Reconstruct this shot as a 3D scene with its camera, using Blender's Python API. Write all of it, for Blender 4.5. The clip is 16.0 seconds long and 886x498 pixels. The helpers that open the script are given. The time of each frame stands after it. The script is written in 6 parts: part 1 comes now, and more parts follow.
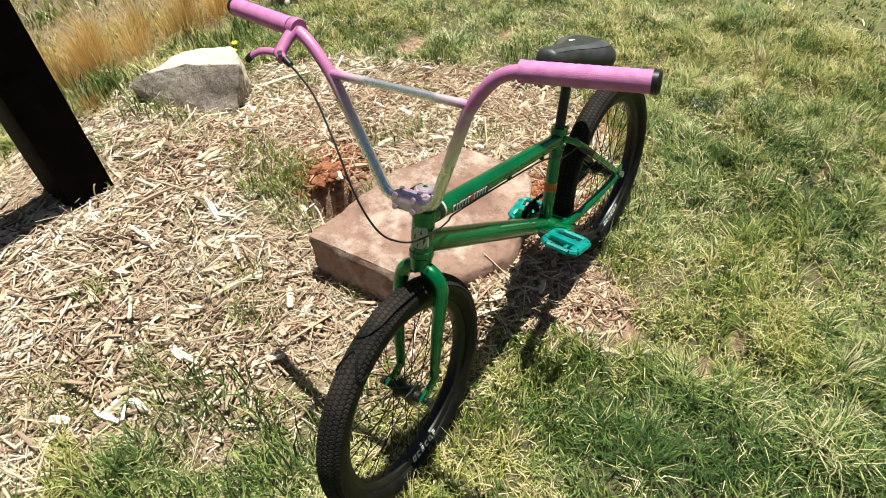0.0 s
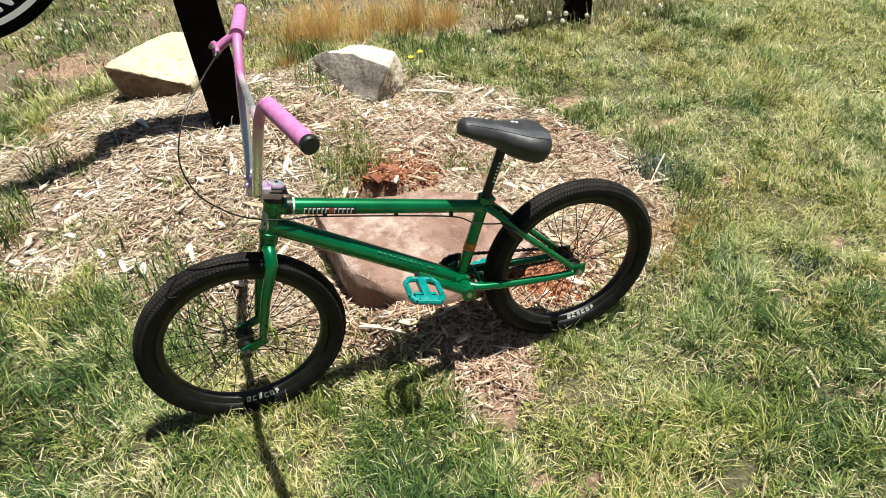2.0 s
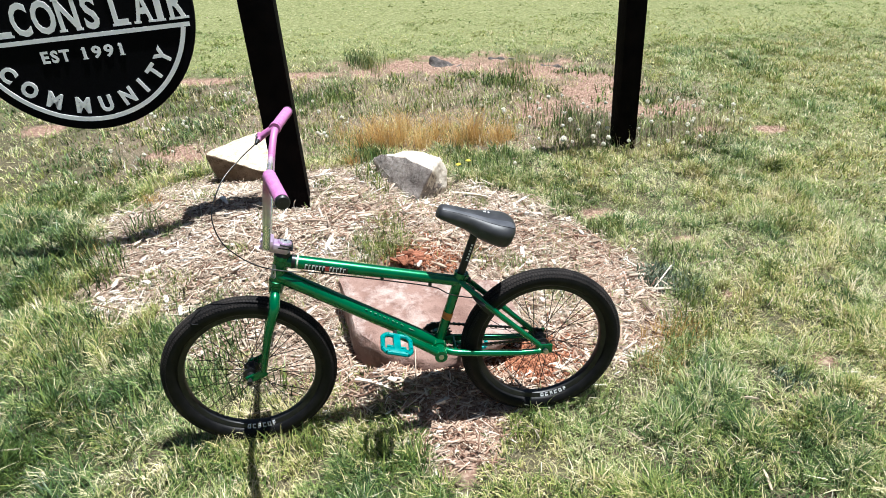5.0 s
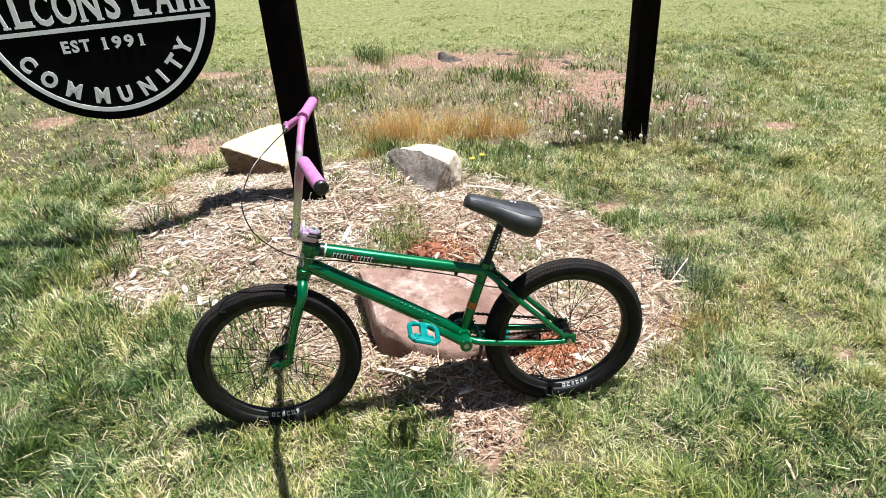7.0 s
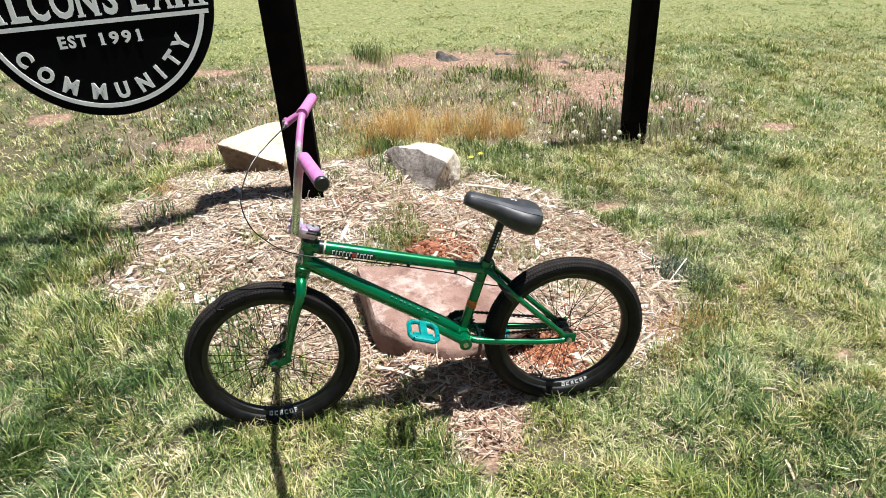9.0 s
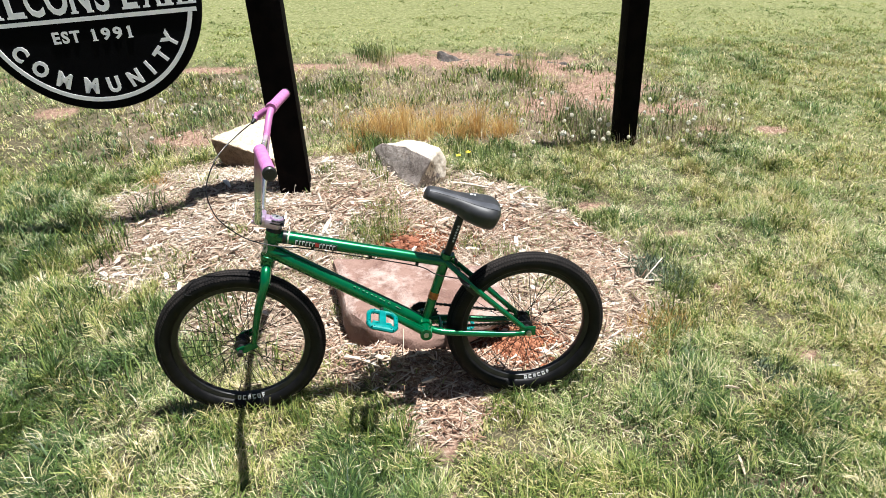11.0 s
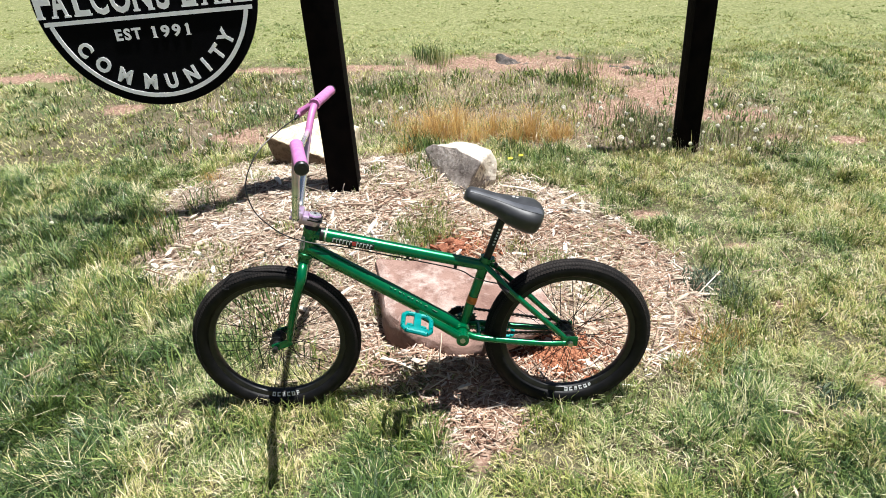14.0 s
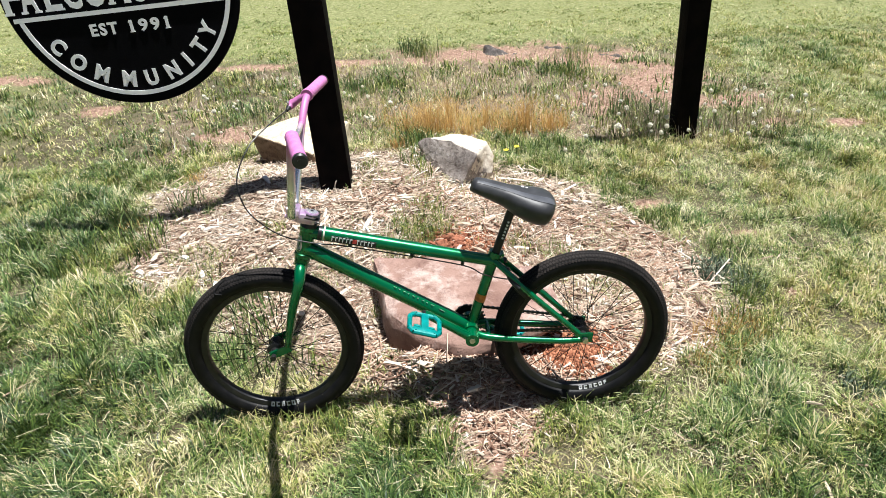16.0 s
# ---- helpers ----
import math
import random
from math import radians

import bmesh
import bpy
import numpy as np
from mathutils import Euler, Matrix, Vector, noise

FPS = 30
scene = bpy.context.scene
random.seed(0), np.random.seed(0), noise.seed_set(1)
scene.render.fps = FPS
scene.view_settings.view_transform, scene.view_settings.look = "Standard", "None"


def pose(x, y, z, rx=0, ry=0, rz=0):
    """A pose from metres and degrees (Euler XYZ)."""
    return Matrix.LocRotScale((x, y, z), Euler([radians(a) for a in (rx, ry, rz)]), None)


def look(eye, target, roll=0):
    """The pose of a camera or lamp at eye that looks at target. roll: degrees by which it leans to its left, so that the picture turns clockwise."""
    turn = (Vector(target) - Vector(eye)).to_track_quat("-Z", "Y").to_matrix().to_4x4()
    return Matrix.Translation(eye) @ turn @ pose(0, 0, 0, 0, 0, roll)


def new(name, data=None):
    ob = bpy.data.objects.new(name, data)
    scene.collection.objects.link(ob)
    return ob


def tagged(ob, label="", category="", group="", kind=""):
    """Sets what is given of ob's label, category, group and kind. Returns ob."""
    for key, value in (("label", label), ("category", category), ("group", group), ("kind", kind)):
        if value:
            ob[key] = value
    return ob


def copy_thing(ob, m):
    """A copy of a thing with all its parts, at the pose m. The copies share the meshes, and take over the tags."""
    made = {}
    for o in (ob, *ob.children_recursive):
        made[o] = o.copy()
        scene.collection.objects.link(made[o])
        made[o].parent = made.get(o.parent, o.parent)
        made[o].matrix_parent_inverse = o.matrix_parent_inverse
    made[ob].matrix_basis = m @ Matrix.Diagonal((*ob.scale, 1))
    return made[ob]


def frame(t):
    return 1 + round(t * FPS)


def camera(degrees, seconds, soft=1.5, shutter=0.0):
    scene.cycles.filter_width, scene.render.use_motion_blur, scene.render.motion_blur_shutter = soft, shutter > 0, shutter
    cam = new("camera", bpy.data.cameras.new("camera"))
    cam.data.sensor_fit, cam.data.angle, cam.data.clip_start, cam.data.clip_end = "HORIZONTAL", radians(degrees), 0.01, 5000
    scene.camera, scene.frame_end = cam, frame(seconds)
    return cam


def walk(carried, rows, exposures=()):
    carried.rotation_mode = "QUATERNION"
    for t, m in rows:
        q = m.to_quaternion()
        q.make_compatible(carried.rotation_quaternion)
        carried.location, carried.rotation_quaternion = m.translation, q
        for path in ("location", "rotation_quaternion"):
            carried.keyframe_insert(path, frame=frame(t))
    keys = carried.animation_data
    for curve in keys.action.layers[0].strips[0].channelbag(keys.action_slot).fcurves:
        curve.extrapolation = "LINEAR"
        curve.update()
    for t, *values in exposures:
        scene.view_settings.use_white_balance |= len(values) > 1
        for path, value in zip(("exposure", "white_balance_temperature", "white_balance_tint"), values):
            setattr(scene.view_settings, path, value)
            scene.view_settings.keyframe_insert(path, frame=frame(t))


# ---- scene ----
cam = camera(68.2, 16.0, soft=0.8)
PATH = [
    (0, (-0.574, -0.55, 1.481), (0.517, 0.342, 0.061), -6.33),
    (0.5, (-0.336, -0.706, 1.497), (0.596, 0.378, 0.098), -6.9),
    (1, (-0.169, -0.984, 1.506), (0.481, 0.34, 0.156), -9.8),
    (1.5, (-0.025, -1.238, 1.57), (0.478, 0.226, 0.304), -10.9),
    (2, (0.165, -1.277, 1.534), (0.593, 0.187, 0.24), -4.5),
    (2.5, (0.314, -1.358, 1.567), (0.573, 0.199, 0.339), -4.0),
    (3, (0.455, -1.49, 1.568), (0.772, 0.104, 0.403), 0.8),
    (3.5, (0.54, -1.616, 1.588), (0.692, 0.048, 0.49), -3.7),
    (4, (0.508, -1.679, 1.587), (0.612, 0.032, 0.556), -2.6),
    (4.5, (0.448, -1.706, 1.582), (0.625, -0.011, 0.535), -2.8),
    (5, (0.427, -1.689, 1.597), (0.631, 0.035, 0.604), -4.1),
    (7.5, (0.318, -1.698, 1.578), (0.538, 0.021, 0.58), -3.3),
    (8, (0.315, -1.687, 1.574), (0.552, 0.031, 0.578), -2.7),
    (10.5, (0.396, -1.721, 1.57), (0.596, 0.0, 0.571), -4.1),
    (11, (0.49, -1.78, 1.57), (0.661, -0.052, 0.578), -3.0),
    (11.5, (0.536, -1.792, 1.562), (0.675, -0.056, 0.58), -3.3),
    (12, (0.545, -1.786, 1.556), (0.617, -0.045, 0.575), -3.4),
    (12.5, (0.549, -1.784, 1.542), (0.572, -0.03, 0.581), -4.6),
    (13, (0.553, -1.763, 1.534), (0.548, 0.001, 0.592), -4.2),
    (13.5, (0.55, -1.73, 1.528), (0.549, 0.006, 0.535), -3.7),
    (14, (0.554, -1.734, 1.53), (0.548, 0.015, 0.56), -3.8),
    (14.5, (0.545, -1.732, 1.526), (0.538, 0.016, 0.556), -4.3),
    (15, (0.55, -1.73, 1.524), (0.55, 0.02, 0.556), -3.8),
    (15.5, (0.547, -1.713, 1.515), (0.526, 0.026, 0.528), -4.7),
    (16, (0.493, -1.631, 1.473), (0.53, 0.112, 0.493), -4.9),
]
EXPOSURES = [(0.0, 0.76, 6700, 1), (1.2, 0.74, 6750, 2), (3.0, 0.82, 5920, 6), (5.0, 0.92, 5720, 8), (7.5, 0.92, 6010, 10), (16.0, 0.925, 6000, 10)]
walk(cam, [(t, look(eye, target, roll)) for t, eye, target, roll in PATH], EXPOSURES)

# ---- world, sun ----
SUN_TO = Vector((0.247, 0.004, 1.0)).normalized()
world = bpy.data.worlds.new("sky")
scene.world = world
world.use_nodes = True
wn = world.node_tree.nodes
sky = wn.new("ShaderNodeTexSky")
sky.sky_type, sky.sun_disc = "NISHITA", False
sky.sun_elevation = math.asin(SUN_TO.z)
sky.sun_rotation = math.atan2(SUN_TO.x, SUN_TO.y)
sky.dust_density = 1.5
wn["Background"].inputs["Strength"].default_value = 0.027
world.node_tree.links.new(sky.outputs[0], wn["Background"].inputs["Color"])
sun = new("sun", bpy.data.lights.new("sun", "SUN"))
sun.data.energy, sun.data.angle, sun.data.color = 5.3, radians(0.55), (1.0, 0.96, 0.88)
sun.matrix_world = look(SUN_TO * 20, (0, 0, 0))


# ---- materials ----
def material(name, colour, rough=0.6, metal=0.0, second=None, scale=20.0, bump=0.0, bump_scale=80.0, coat=0.0, detail=6.0, spread=(0.35, 0.65), spec=0.5, ior=1.45):
    m = bpy.data.materials.new(name)
    m.use_nodes = True
    nt = m.node_tree
    b = nt.nodes["Principled BSDF"]
    b.inputs["Base Color"].default_value = (*colour, 1)
    b.inputs["Roughness"].default_value, b.inputs["Metallic"].default_value = rough, metal
    b.inputs["Coat Weight"].default_value, b.inputs["Coat Roughness"].default_value = coat, 0.12
    b.inputs["Specular IOR Level"].default_value = spec
    tc = nt.nodes.new("ShaderNodeTexCoord")
    if second:
        n = nt.nodes.new("ShaderNodeTexNoise")
        n.inputs["Scale"].default_value, n.inputs["Detail"].default_value = scale, detail
        nt.links.new(tc.outputs["Object"], n.inputs["Vector"])
        r = nt.nodes.new("ShaderNodeValToRGB")
        r.color_ramp.elements[0].position, r.color_ramp.elements[1].position = spread
        r.color_ramp.elements[0].color, r.color_ramp.elements[1].color = (*colour, 1), (*second, 1)
        nt.links.new(n.outputs["Fac"], r.inputs[0])
        nt.links.new(r.outputs[0], b.inputs["Base Color"])
    if bump:
        n = nt.nodes.new("ShaderNodeTexNoise")
        n.inputs["Scale"].default_value, n.inputs["Detail"].default_value = bump_scale, 8
        nt.links.new(tc.outputs["Object"], n.inputs["Vector"])
        k = nt.nodes.new("ShaderNodeBump")
        k.inputs["Strength"].default_value, k.inputs["Distance"].default_value = bump, 0.01
        nt.links.new(n.outputs["Fac"], k.inputs["Height"])
        nt.links.new(k.outputs[0], b.inputs["Normal"])
    return m


def toned(name, stops, rough=0.8, through_light=0.0, spec=0.2, cool=None):
    """A material whose colour runs along a ramp by each piece's own tone; cool: the ramp of its blue-green kind."""
    m = bpy.data.materials.new(name)
    m.use_nodes = True
    nt = m.node_tree
    b = nt.nodes["Principled BSDF"]
    b.inputs["Roughness"].default_value, b.inputs["Specular IOR Level"].default_value = rough, spec
    a = nt.nodes.new("ShaderNodeAttribute")
    a.attribute_name = "tone"
    r = nt.nodes.new("ShaderNodeValToRGB")
    els = r.color_ramp.elements
    while len(els) < len(stops):
        els.new(0.5)
    for e, (p, c) in zip(els, stops):
        e.position, e.color = p, (*c, 1)
    nt.links.new(a.outputs["Fac"], r.inputs[0])
    colour = r.outputs[0]
    if cool:
        a2, r2, mix2 = nt.nodes.new("ShaderNodeAttribute"), nt.nodes.new("ShaderNodeValToRGB"), nt.nodes.new("ShaderNodeMixRGB")
        a2.attribute_name = "cool"
        while len(r2.color_ramp.elements) < len(cool):
            r2.color_ramp.elements.new(0.5)
        for e, (p, c) in zip(r2.color_ramp.elements, cool):
            e.position, e.color = p, (*c, 1)
        nt.links.new(a.outputs["Fac"], r2.inputs[0])
        nt.links.new(a2.outputs["Fac"], mix2.inputs[0])
        nt.links.new(colour, mix2.inputs[1])
        nt.links.new(r2.outputs[0], mix2.inputs[2])
        colour = mix2.outputs[0]
    nt.links.new(colour, b.inputs["Base Color"])
    if through_light:
        t = nt.nodes.new("ShaderNodeBsdfTranslucent")
        mix = nt.nodes.new("ShaderNodeMixShader")
        mix.inputs[0].default_value = through_light
        nt.links.new(colour, t.inputs["Color"])
        nt.links.new(b.outputs[0], mix.inputs[1])
        nt.links.new(t.outputs[0], mix.inputs[2])
        nt.links.new(mix.outputs[0], nt.nodes["Material Output"].inputs["Surface"])
    return m


GREEN = material("green_paint", (0.0, 0.118, 0.037), 0.27, 0.5, (0.001, 0.165, 0.055), 14, 0.03, 300, coat=0.6)
PINK = material("pink_paint", (0.47, 0.15, 0.36), 0.5, 0.0, (0.39, 0.13, 0.3), 40, 0.05, 300)
PINK_RUBBER = material("pink_rubber", (0.44, 0.14, 0.35), 0.65, 0.0, (0.52, 0.19, 0.41), 60, 0.2, 500)
CHROME = material("worn_chrome", (0.86, 0.86, 0.86), 0.27, 0.8, (0.5, 0.46, 0.48), 25, 0.08, 200, spread=(0.42, 0.75))
PURPLE = material("faded_purple_metal", (0.48, 0.3, 0.5), 0.35, 0.6, (0.62, 0.5, 0.62), 50, 0.1, 200)
RUBBER = material("tyre_rubber", (0.004, 0.004, 0.0045), 0.5, 0.0, (0.009, 0.0085, 0.0085), 30, 0.1, 250, spec=0.18, spread=(0.42, 0.75))
TREAD = material("dusty_tread", (0.012, 0.011, 0.011), 0.7, 0.0, (0.034, 0.0285, 0.026), 16, 0.3, 220, spec=0.12, spread=(0.35, 0.7))
GROOVE = material("tread_groove", (0.005, 0.0048, 0.005), 0.75, 0.0, (0.016, 0.0135, 0.012), 16, 0.3, 220, spec=0.12, spread=(0.35, 0.7))
BLACK = material("black_metal", (0.012, 0.012, 0.013), 0.4, 0.3, (0.02, 0.02, 0.02), 40, 0.03)
SPOKE = material("black_spoke", (0.02, 0.02, 0.02), 0.4, 0.5)
SEAT_TOP = material("worn_seat_vinyl", (0.05, 0.052, 0.06), 0.36, 0.0, (0.1, 0.102, 0.112), 26, 0.07, 60, spread=(0.4, 0.75))
SEAT = material("seat_vinyl", (0.024, 0.0245, 0.027), 0.5, 0.0, (0.06, 0.06, 0.065), 22, 0.07, 60, spread=(0.45, 0.8))
TEAL = material("teal_plastic", (0.0, 0.165, 0.152), 0.35, 0.1, (0.005, 0.25, 0.235), 40, 0.08, 200)
STEEL = material("bare_steel", (0.55, 0.54, 0.52), 0.35, 1.0, (0.4, 0.38, 0.35), 60, 0.1)
WHITE = material("white_print", (0.75, 0.75, 0.75), 0.6, 0.0, (0.6, 0.6, 0.6), 90)
RED = material("red_print", (0.5, 0.05, 0.04), 0.6)
ORANGE = material("orange_sticker", (0.65, 0.2, 0.03), 0.5, 0.0, (0.4, 0.1, 0.02), 70)
POST = material("black_stained_timber", (0.003, 0.0027, 0.003), 0.8, 0.0, (0.007, 0.005, 0.005), 12, 0.25, 60, spec=0.04)
SIGN = material("sign_black", (0.0022, 0.0022, 0.003), 0.7, 0.0, (0.004, 0.004, 0.005), 200, 0.15, 400, spec=0.04)
LETTER = material("sign_white", (0.9, 0.9, 0.91), 0.5, 0.0, (0.86, 0.86, 0.88), 60, 0.05)


def faded(name, axis, start, end):
    """Chrome whose pink paint wears away along one axis, from start (bare) to end (painted)."""
    m = material(name, (0.8, 0.8, 0.8), 0.28, 0.85, None, bump=0.08, bump_scale=200)
    nt = m.node_tree
    bs = nt.nodes["Principled BSDF"]
    tc = nt.nodes.new("ShaderNodeTexCoord")
    sep = nt.nodes.new("ShaderNodeSeparateXYZ")
    nt.links.new(tc.outputs["Object"], sep.inputs[0])
    size = nt.nodes.new("ShaderNodeMath")
    size.operation = "ABSOLUTE"
    nt.links.new(sep.outputs[axis], size.inputs[0])
    worn = nt.nodes.new("ShaderNodeTexNoise")
    worn.inputs["Scale"].default_value, worn.inputs["Detail"].default_value = 45, 6
    nt.links.new(tc.outputs["Object"], worn.inputs["Vector"])
    add = nt.nodes.new("ShaderNodeMath")
    add.operation, add.inputs[1].default_value = "MULTIPLY_ADD", 0.09
    nt.links.new(worn.outputs["Fac"], add.inputs[0])
    nt.links.new(size.outputs[0], add.inputs[2])
    span = nt.nodes.new("ShaderNodeMapRange")
    span.inputs["From Min"].default_value, span.inputs["From Max"].default_value = start + 0.045, end + 0.045
    nt.links.new(add.outputs[0], span.inputs["Value"])
    col = nt.nodes.new("ShaderNodeMixRGB")
    col.inputs[1].default_value, col.inputs[2].default_value = (0.78, 0.77, 0.77, 1), (0.46, 0.16, 0.36, 1)
    nt.links.new(span.outputs[0], col.inputs[0])
    nt.links.new(col.outputs[0], bs.inputs["Base Color"])
    for key, low, high in (("Metallic", 0.85, 0.05), ("Roughness", 0.27, 0.48)):
        r = nt.nodes.new("ShaderNodeMapRange")
        r.inputs["To Min"].default_value, r.inputs["To Max"].default_value = low, high
        nt.links.new(span.outputs[0], r.inputs["Value"])
        nt.links.new(r.outputs[0], bs.inputs[key])
    return m


BAR = faded("faded_pink_chrome", "Z", 0.8, 0.93)
CROSSBAR = faded("faded_pink_crossbar", "Y", 0.06, 0.15)
PRIMER = material("bare_primer", (0.5, 0.47, 0.4), 0.6, 0.0, (0.42, 0.4, 0.34), 25, 0.1, 200)


def stone(name, a, b, c, scale, pale=None, cracks=0.0):
    m = material(name, a, 0.85, 0.0, b, scale, 0.0, 60, spread=(0.3, 0.7), spec=0.25)
    nt = m.node_tree
    bs = nt.nodes["Principled BSDF"]
    tc = nt.nodes.new("ShaderNodeTexCoord")
    n = nt.nodes.new("ShaderNodeTexNoise")
    n.inputs["Scale"].default_value, n.inputs["Detail"].default_value, n.inputs["Roughness"].default_value = scale * 5, 10, 0.75
    nt.links.new(tc.outputs["Object"], n.inputs["Vector"])
    r = nt.nodes.new("ShaderNodeValToRGB")
    r.color_ramp.elements[0].position, r.color_ramp.elements[1].position = 0.48, 0.68
    nt.links.new(n.outputs["Fac"], r.inputs[0])
    mix = nt.nodes.new("ShaderNodeMixRGB")
    mix.inputs[2].default_value = (*c, 1)
    nt.links.new(r.outputs[0], mix.inputs[0])
    old = bs.inputs["Base Color"].links[0].from_socket
    nt.links.new(old, mix.inputs[1])
    nt.links.new(mix.outputs[0], bs.inputs["Base Color"])
    if pale:
        n3 = nt.nodes.new("ShaderNodeTexNoise")
        n3.inputs["Scale"].default_value, n3.inputs["Detail"].default_value, n3.inputs["Roughness"].default_value = 7, 12, 0.72
        nt.links.new(tc.outputs["Object"], n3.inputs["Vector"])
        r3 = nt.nodes.new("ShaderNodeValToRGB")
        r3.color_ramp.elements[0].position, r3.color_ramp.elements[1].position = 0.5, 0.64
        nt.links.new(n3.outputs["Fac"], r3.inputs[0])
        m3 = nt.nodes.new("ShaderNodeMixRGB")
        m3.inputs[2].default_value = (*pale, 1)
        nt.links.new(r3.outputs[0], m3.inputs[0])
        nt.links.new(mix.outputs[0], m3.inputs[1])
        nt.links.new(m3.outputs[0], bs.inputs["Base Color"])
    if cracks:
        bend = nt.nodes.new("ShaderNodeTexNoise")
        bend.inputs["Scale"].default_value, bend.inputs["Detail"].default_value = 14, 6
        nt.links.new(tc.outputs["Object"], bend.inputs["Vector"])
        shift = nt.nodes.new("ShaderNodeMixRGB")
        shift.inputs[0].default_value = 0.34
        nt.links.new(tc.outputs["Object"], shift.inputs[1])
        nt.links.new(bend.outputs["Color"], shift.inputs[2])
        cell = nt.nodes.new("ShaderNodeTexVoronoi")
        cell.feature, cell.inputs["Scale"].default_value = "DISTANCE_TO_EDGE", cracks
        nt.links.new(shift.outputs[0], cell.inputs["Vector"])
        r4 = nt.nodes.new("ShaderNodeValToRGB")
        r4.color_ramp.elements[0].position, r4.color_ramp.elements[1].position = 0.0, 0.035
        r4.color_ramp.elements[0].color = (0.5, 0.47, 0.45, 1)
        nt.links.new(cell.outputs["Distance"], r4.inputs[0])
        m4 = nt.nodes.new("ShaderNodeMixRGB")
        m4.blend_type, m4.inputs[0].default_value = "MULTIPLY", 1.0
        nt.links.new(bs.inputs["Base Color"].links[0].from_socket, m4.inputs[1])
        nt.links.new(r4.outputs[0], m4.inputs[2])
        nt.links.new(m4.outputs[0], bs.inputs["Base Color"])
    n2 = nt.nodes.new("ShaderNodeTexNoise")
    n2.inputs["Scale"].default_value, n2.inputs["Detail"].default_value, n2.inputs["Roughness"].default_value = 28, 12, 0.7
    nt.links.new(tc.outputs["Object"], n2.inputs["Vector"])
    k = nt.nodes.new("ShaderNodeBump")
    k.inputs["Strength"].default_value, k.inputs["Distance"].default_value = 0.6, 0.02
    nt.links.new(n2.outputs["Fac"], k.inputs["Height"])
    nt.links.new(k.outputs[0], bs.inputs["Normal"])
    return m


SLAB_STONE = stone("brown_sandstone", (0.2, 0.115, 0.09), (0.37, 0.245, 0.2), (0.15, 0.085, 0.068), 4, (0.46, 0.36, 0.315))
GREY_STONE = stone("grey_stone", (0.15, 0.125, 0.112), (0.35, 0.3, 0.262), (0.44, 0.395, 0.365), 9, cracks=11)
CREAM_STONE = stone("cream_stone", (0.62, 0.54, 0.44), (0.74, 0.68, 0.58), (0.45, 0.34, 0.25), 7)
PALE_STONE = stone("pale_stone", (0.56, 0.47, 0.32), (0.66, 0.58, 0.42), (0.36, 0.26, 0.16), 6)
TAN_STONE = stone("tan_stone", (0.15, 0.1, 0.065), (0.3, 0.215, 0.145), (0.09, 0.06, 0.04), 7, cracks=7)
RED_CLAY = stone("red_clay", (0.22, 0.075, 0.04), (0.38, 0.16, 0.09), (0.13, 0.045, 0.028), 22)
DARK_STONE = stone("dark_stone", (0.05, 0.046, 0.044), (0.1, 0.088, 0.08), (0.17, 0.14, 0.12), 8)

GRASS = toned("grass_blades", [(0.0, (0.014, 0.034, 0.008)), (0.3, (0.108, 0.172, 0.034)), (0.6, (0.37, 0.39, 0.105)), (0.8, (0.6, 0.5, 0.26)), (1.0, (0.82, 0.71, 0.5))], 0.42, 0.1, 0.45, cool=[(0.0, (0.018, 0.046, 0.018)), (0.3, (0.09, 0.165, 0.05)), (0.6, (0.28, 0.37, 0.13)), (0.8, (0.52, 0.5, 0.28)), (1.0, (0.8, 0.73, 0.55))])
DRY = toned("dry_grass", [(0.0, (0.3, 0.16, 0.06)), (0.4, (0.58, 0.37, 0.13)), (0.75, (0.72, 0.53, 0.22)), (1.0, (0.8, 0.68, 0.42))], 0.7, 0.35)
CHIP = toned("wood_chips", [(0.0, (0.1, 0.062, 0.045)), (0.3, (0.345, 0.258, 0.188)), (0.65, (0.525, 0.425, 0.325)), (0.9, (0.66, 0.575, 0.47)), (1.0, (0.76, 0.72, 0.67))], 0.85, 0.0)
RUST_CHIP = toned("rust_brown_chips", [(0.0, (0.11, 0.05, 0.032)), (0.4, (0.31, 0.19, 0.13)), (0.8, (0.5, 0.37, 0.275)), (1.0, (0.68, 0.58, 0.48))], 0.85, 0.0)
EARTH = toned("red_clods", [(0.0, (0.1, 0.036, 0.02)), (0.6, (0.29, 0.115, 0.06)), (1.0, (0.42, 0.2, 0.115))], 0.9, 0.0)
PUFF = material("dandelion_puff", (0.9, 0.87, 0.76), 0.95, 0.0, (0.8, 0.75, 0.62), 60, spec=0.05)
YELLOW = material("yellow_petals", (0.75, 0.6, 0.03), 0.7)
STEM_GREEN = material("flower_stem", (0.14, 0.19, 0.06), 0.7)


# ---- mesh helpers ----
class Shape:
    """Vertices and faces that become one mesh."""

    def __init__(self):
        self.v, self.f = [], []

    def add(self, verts, faces):
        n = len(self.v)
        self.v += [tuple(p) for p in verts]
        self.f += [tuple(i + n for i in q) for q in faces]
        return self

    def mesh(self, name, mat, smooth=40.0):
        me = bpy.data.meshes.new(name)
        me.from_pydata(self.v, [], self.f)
        me.materials.append(mat)
        if smooth:
            me.polygons.foreach_set("use_smooth", [True] * len(me.polygons))
            me.set_sharp_from_angle(angle=radians(smooth))
        me.validate()
        return me


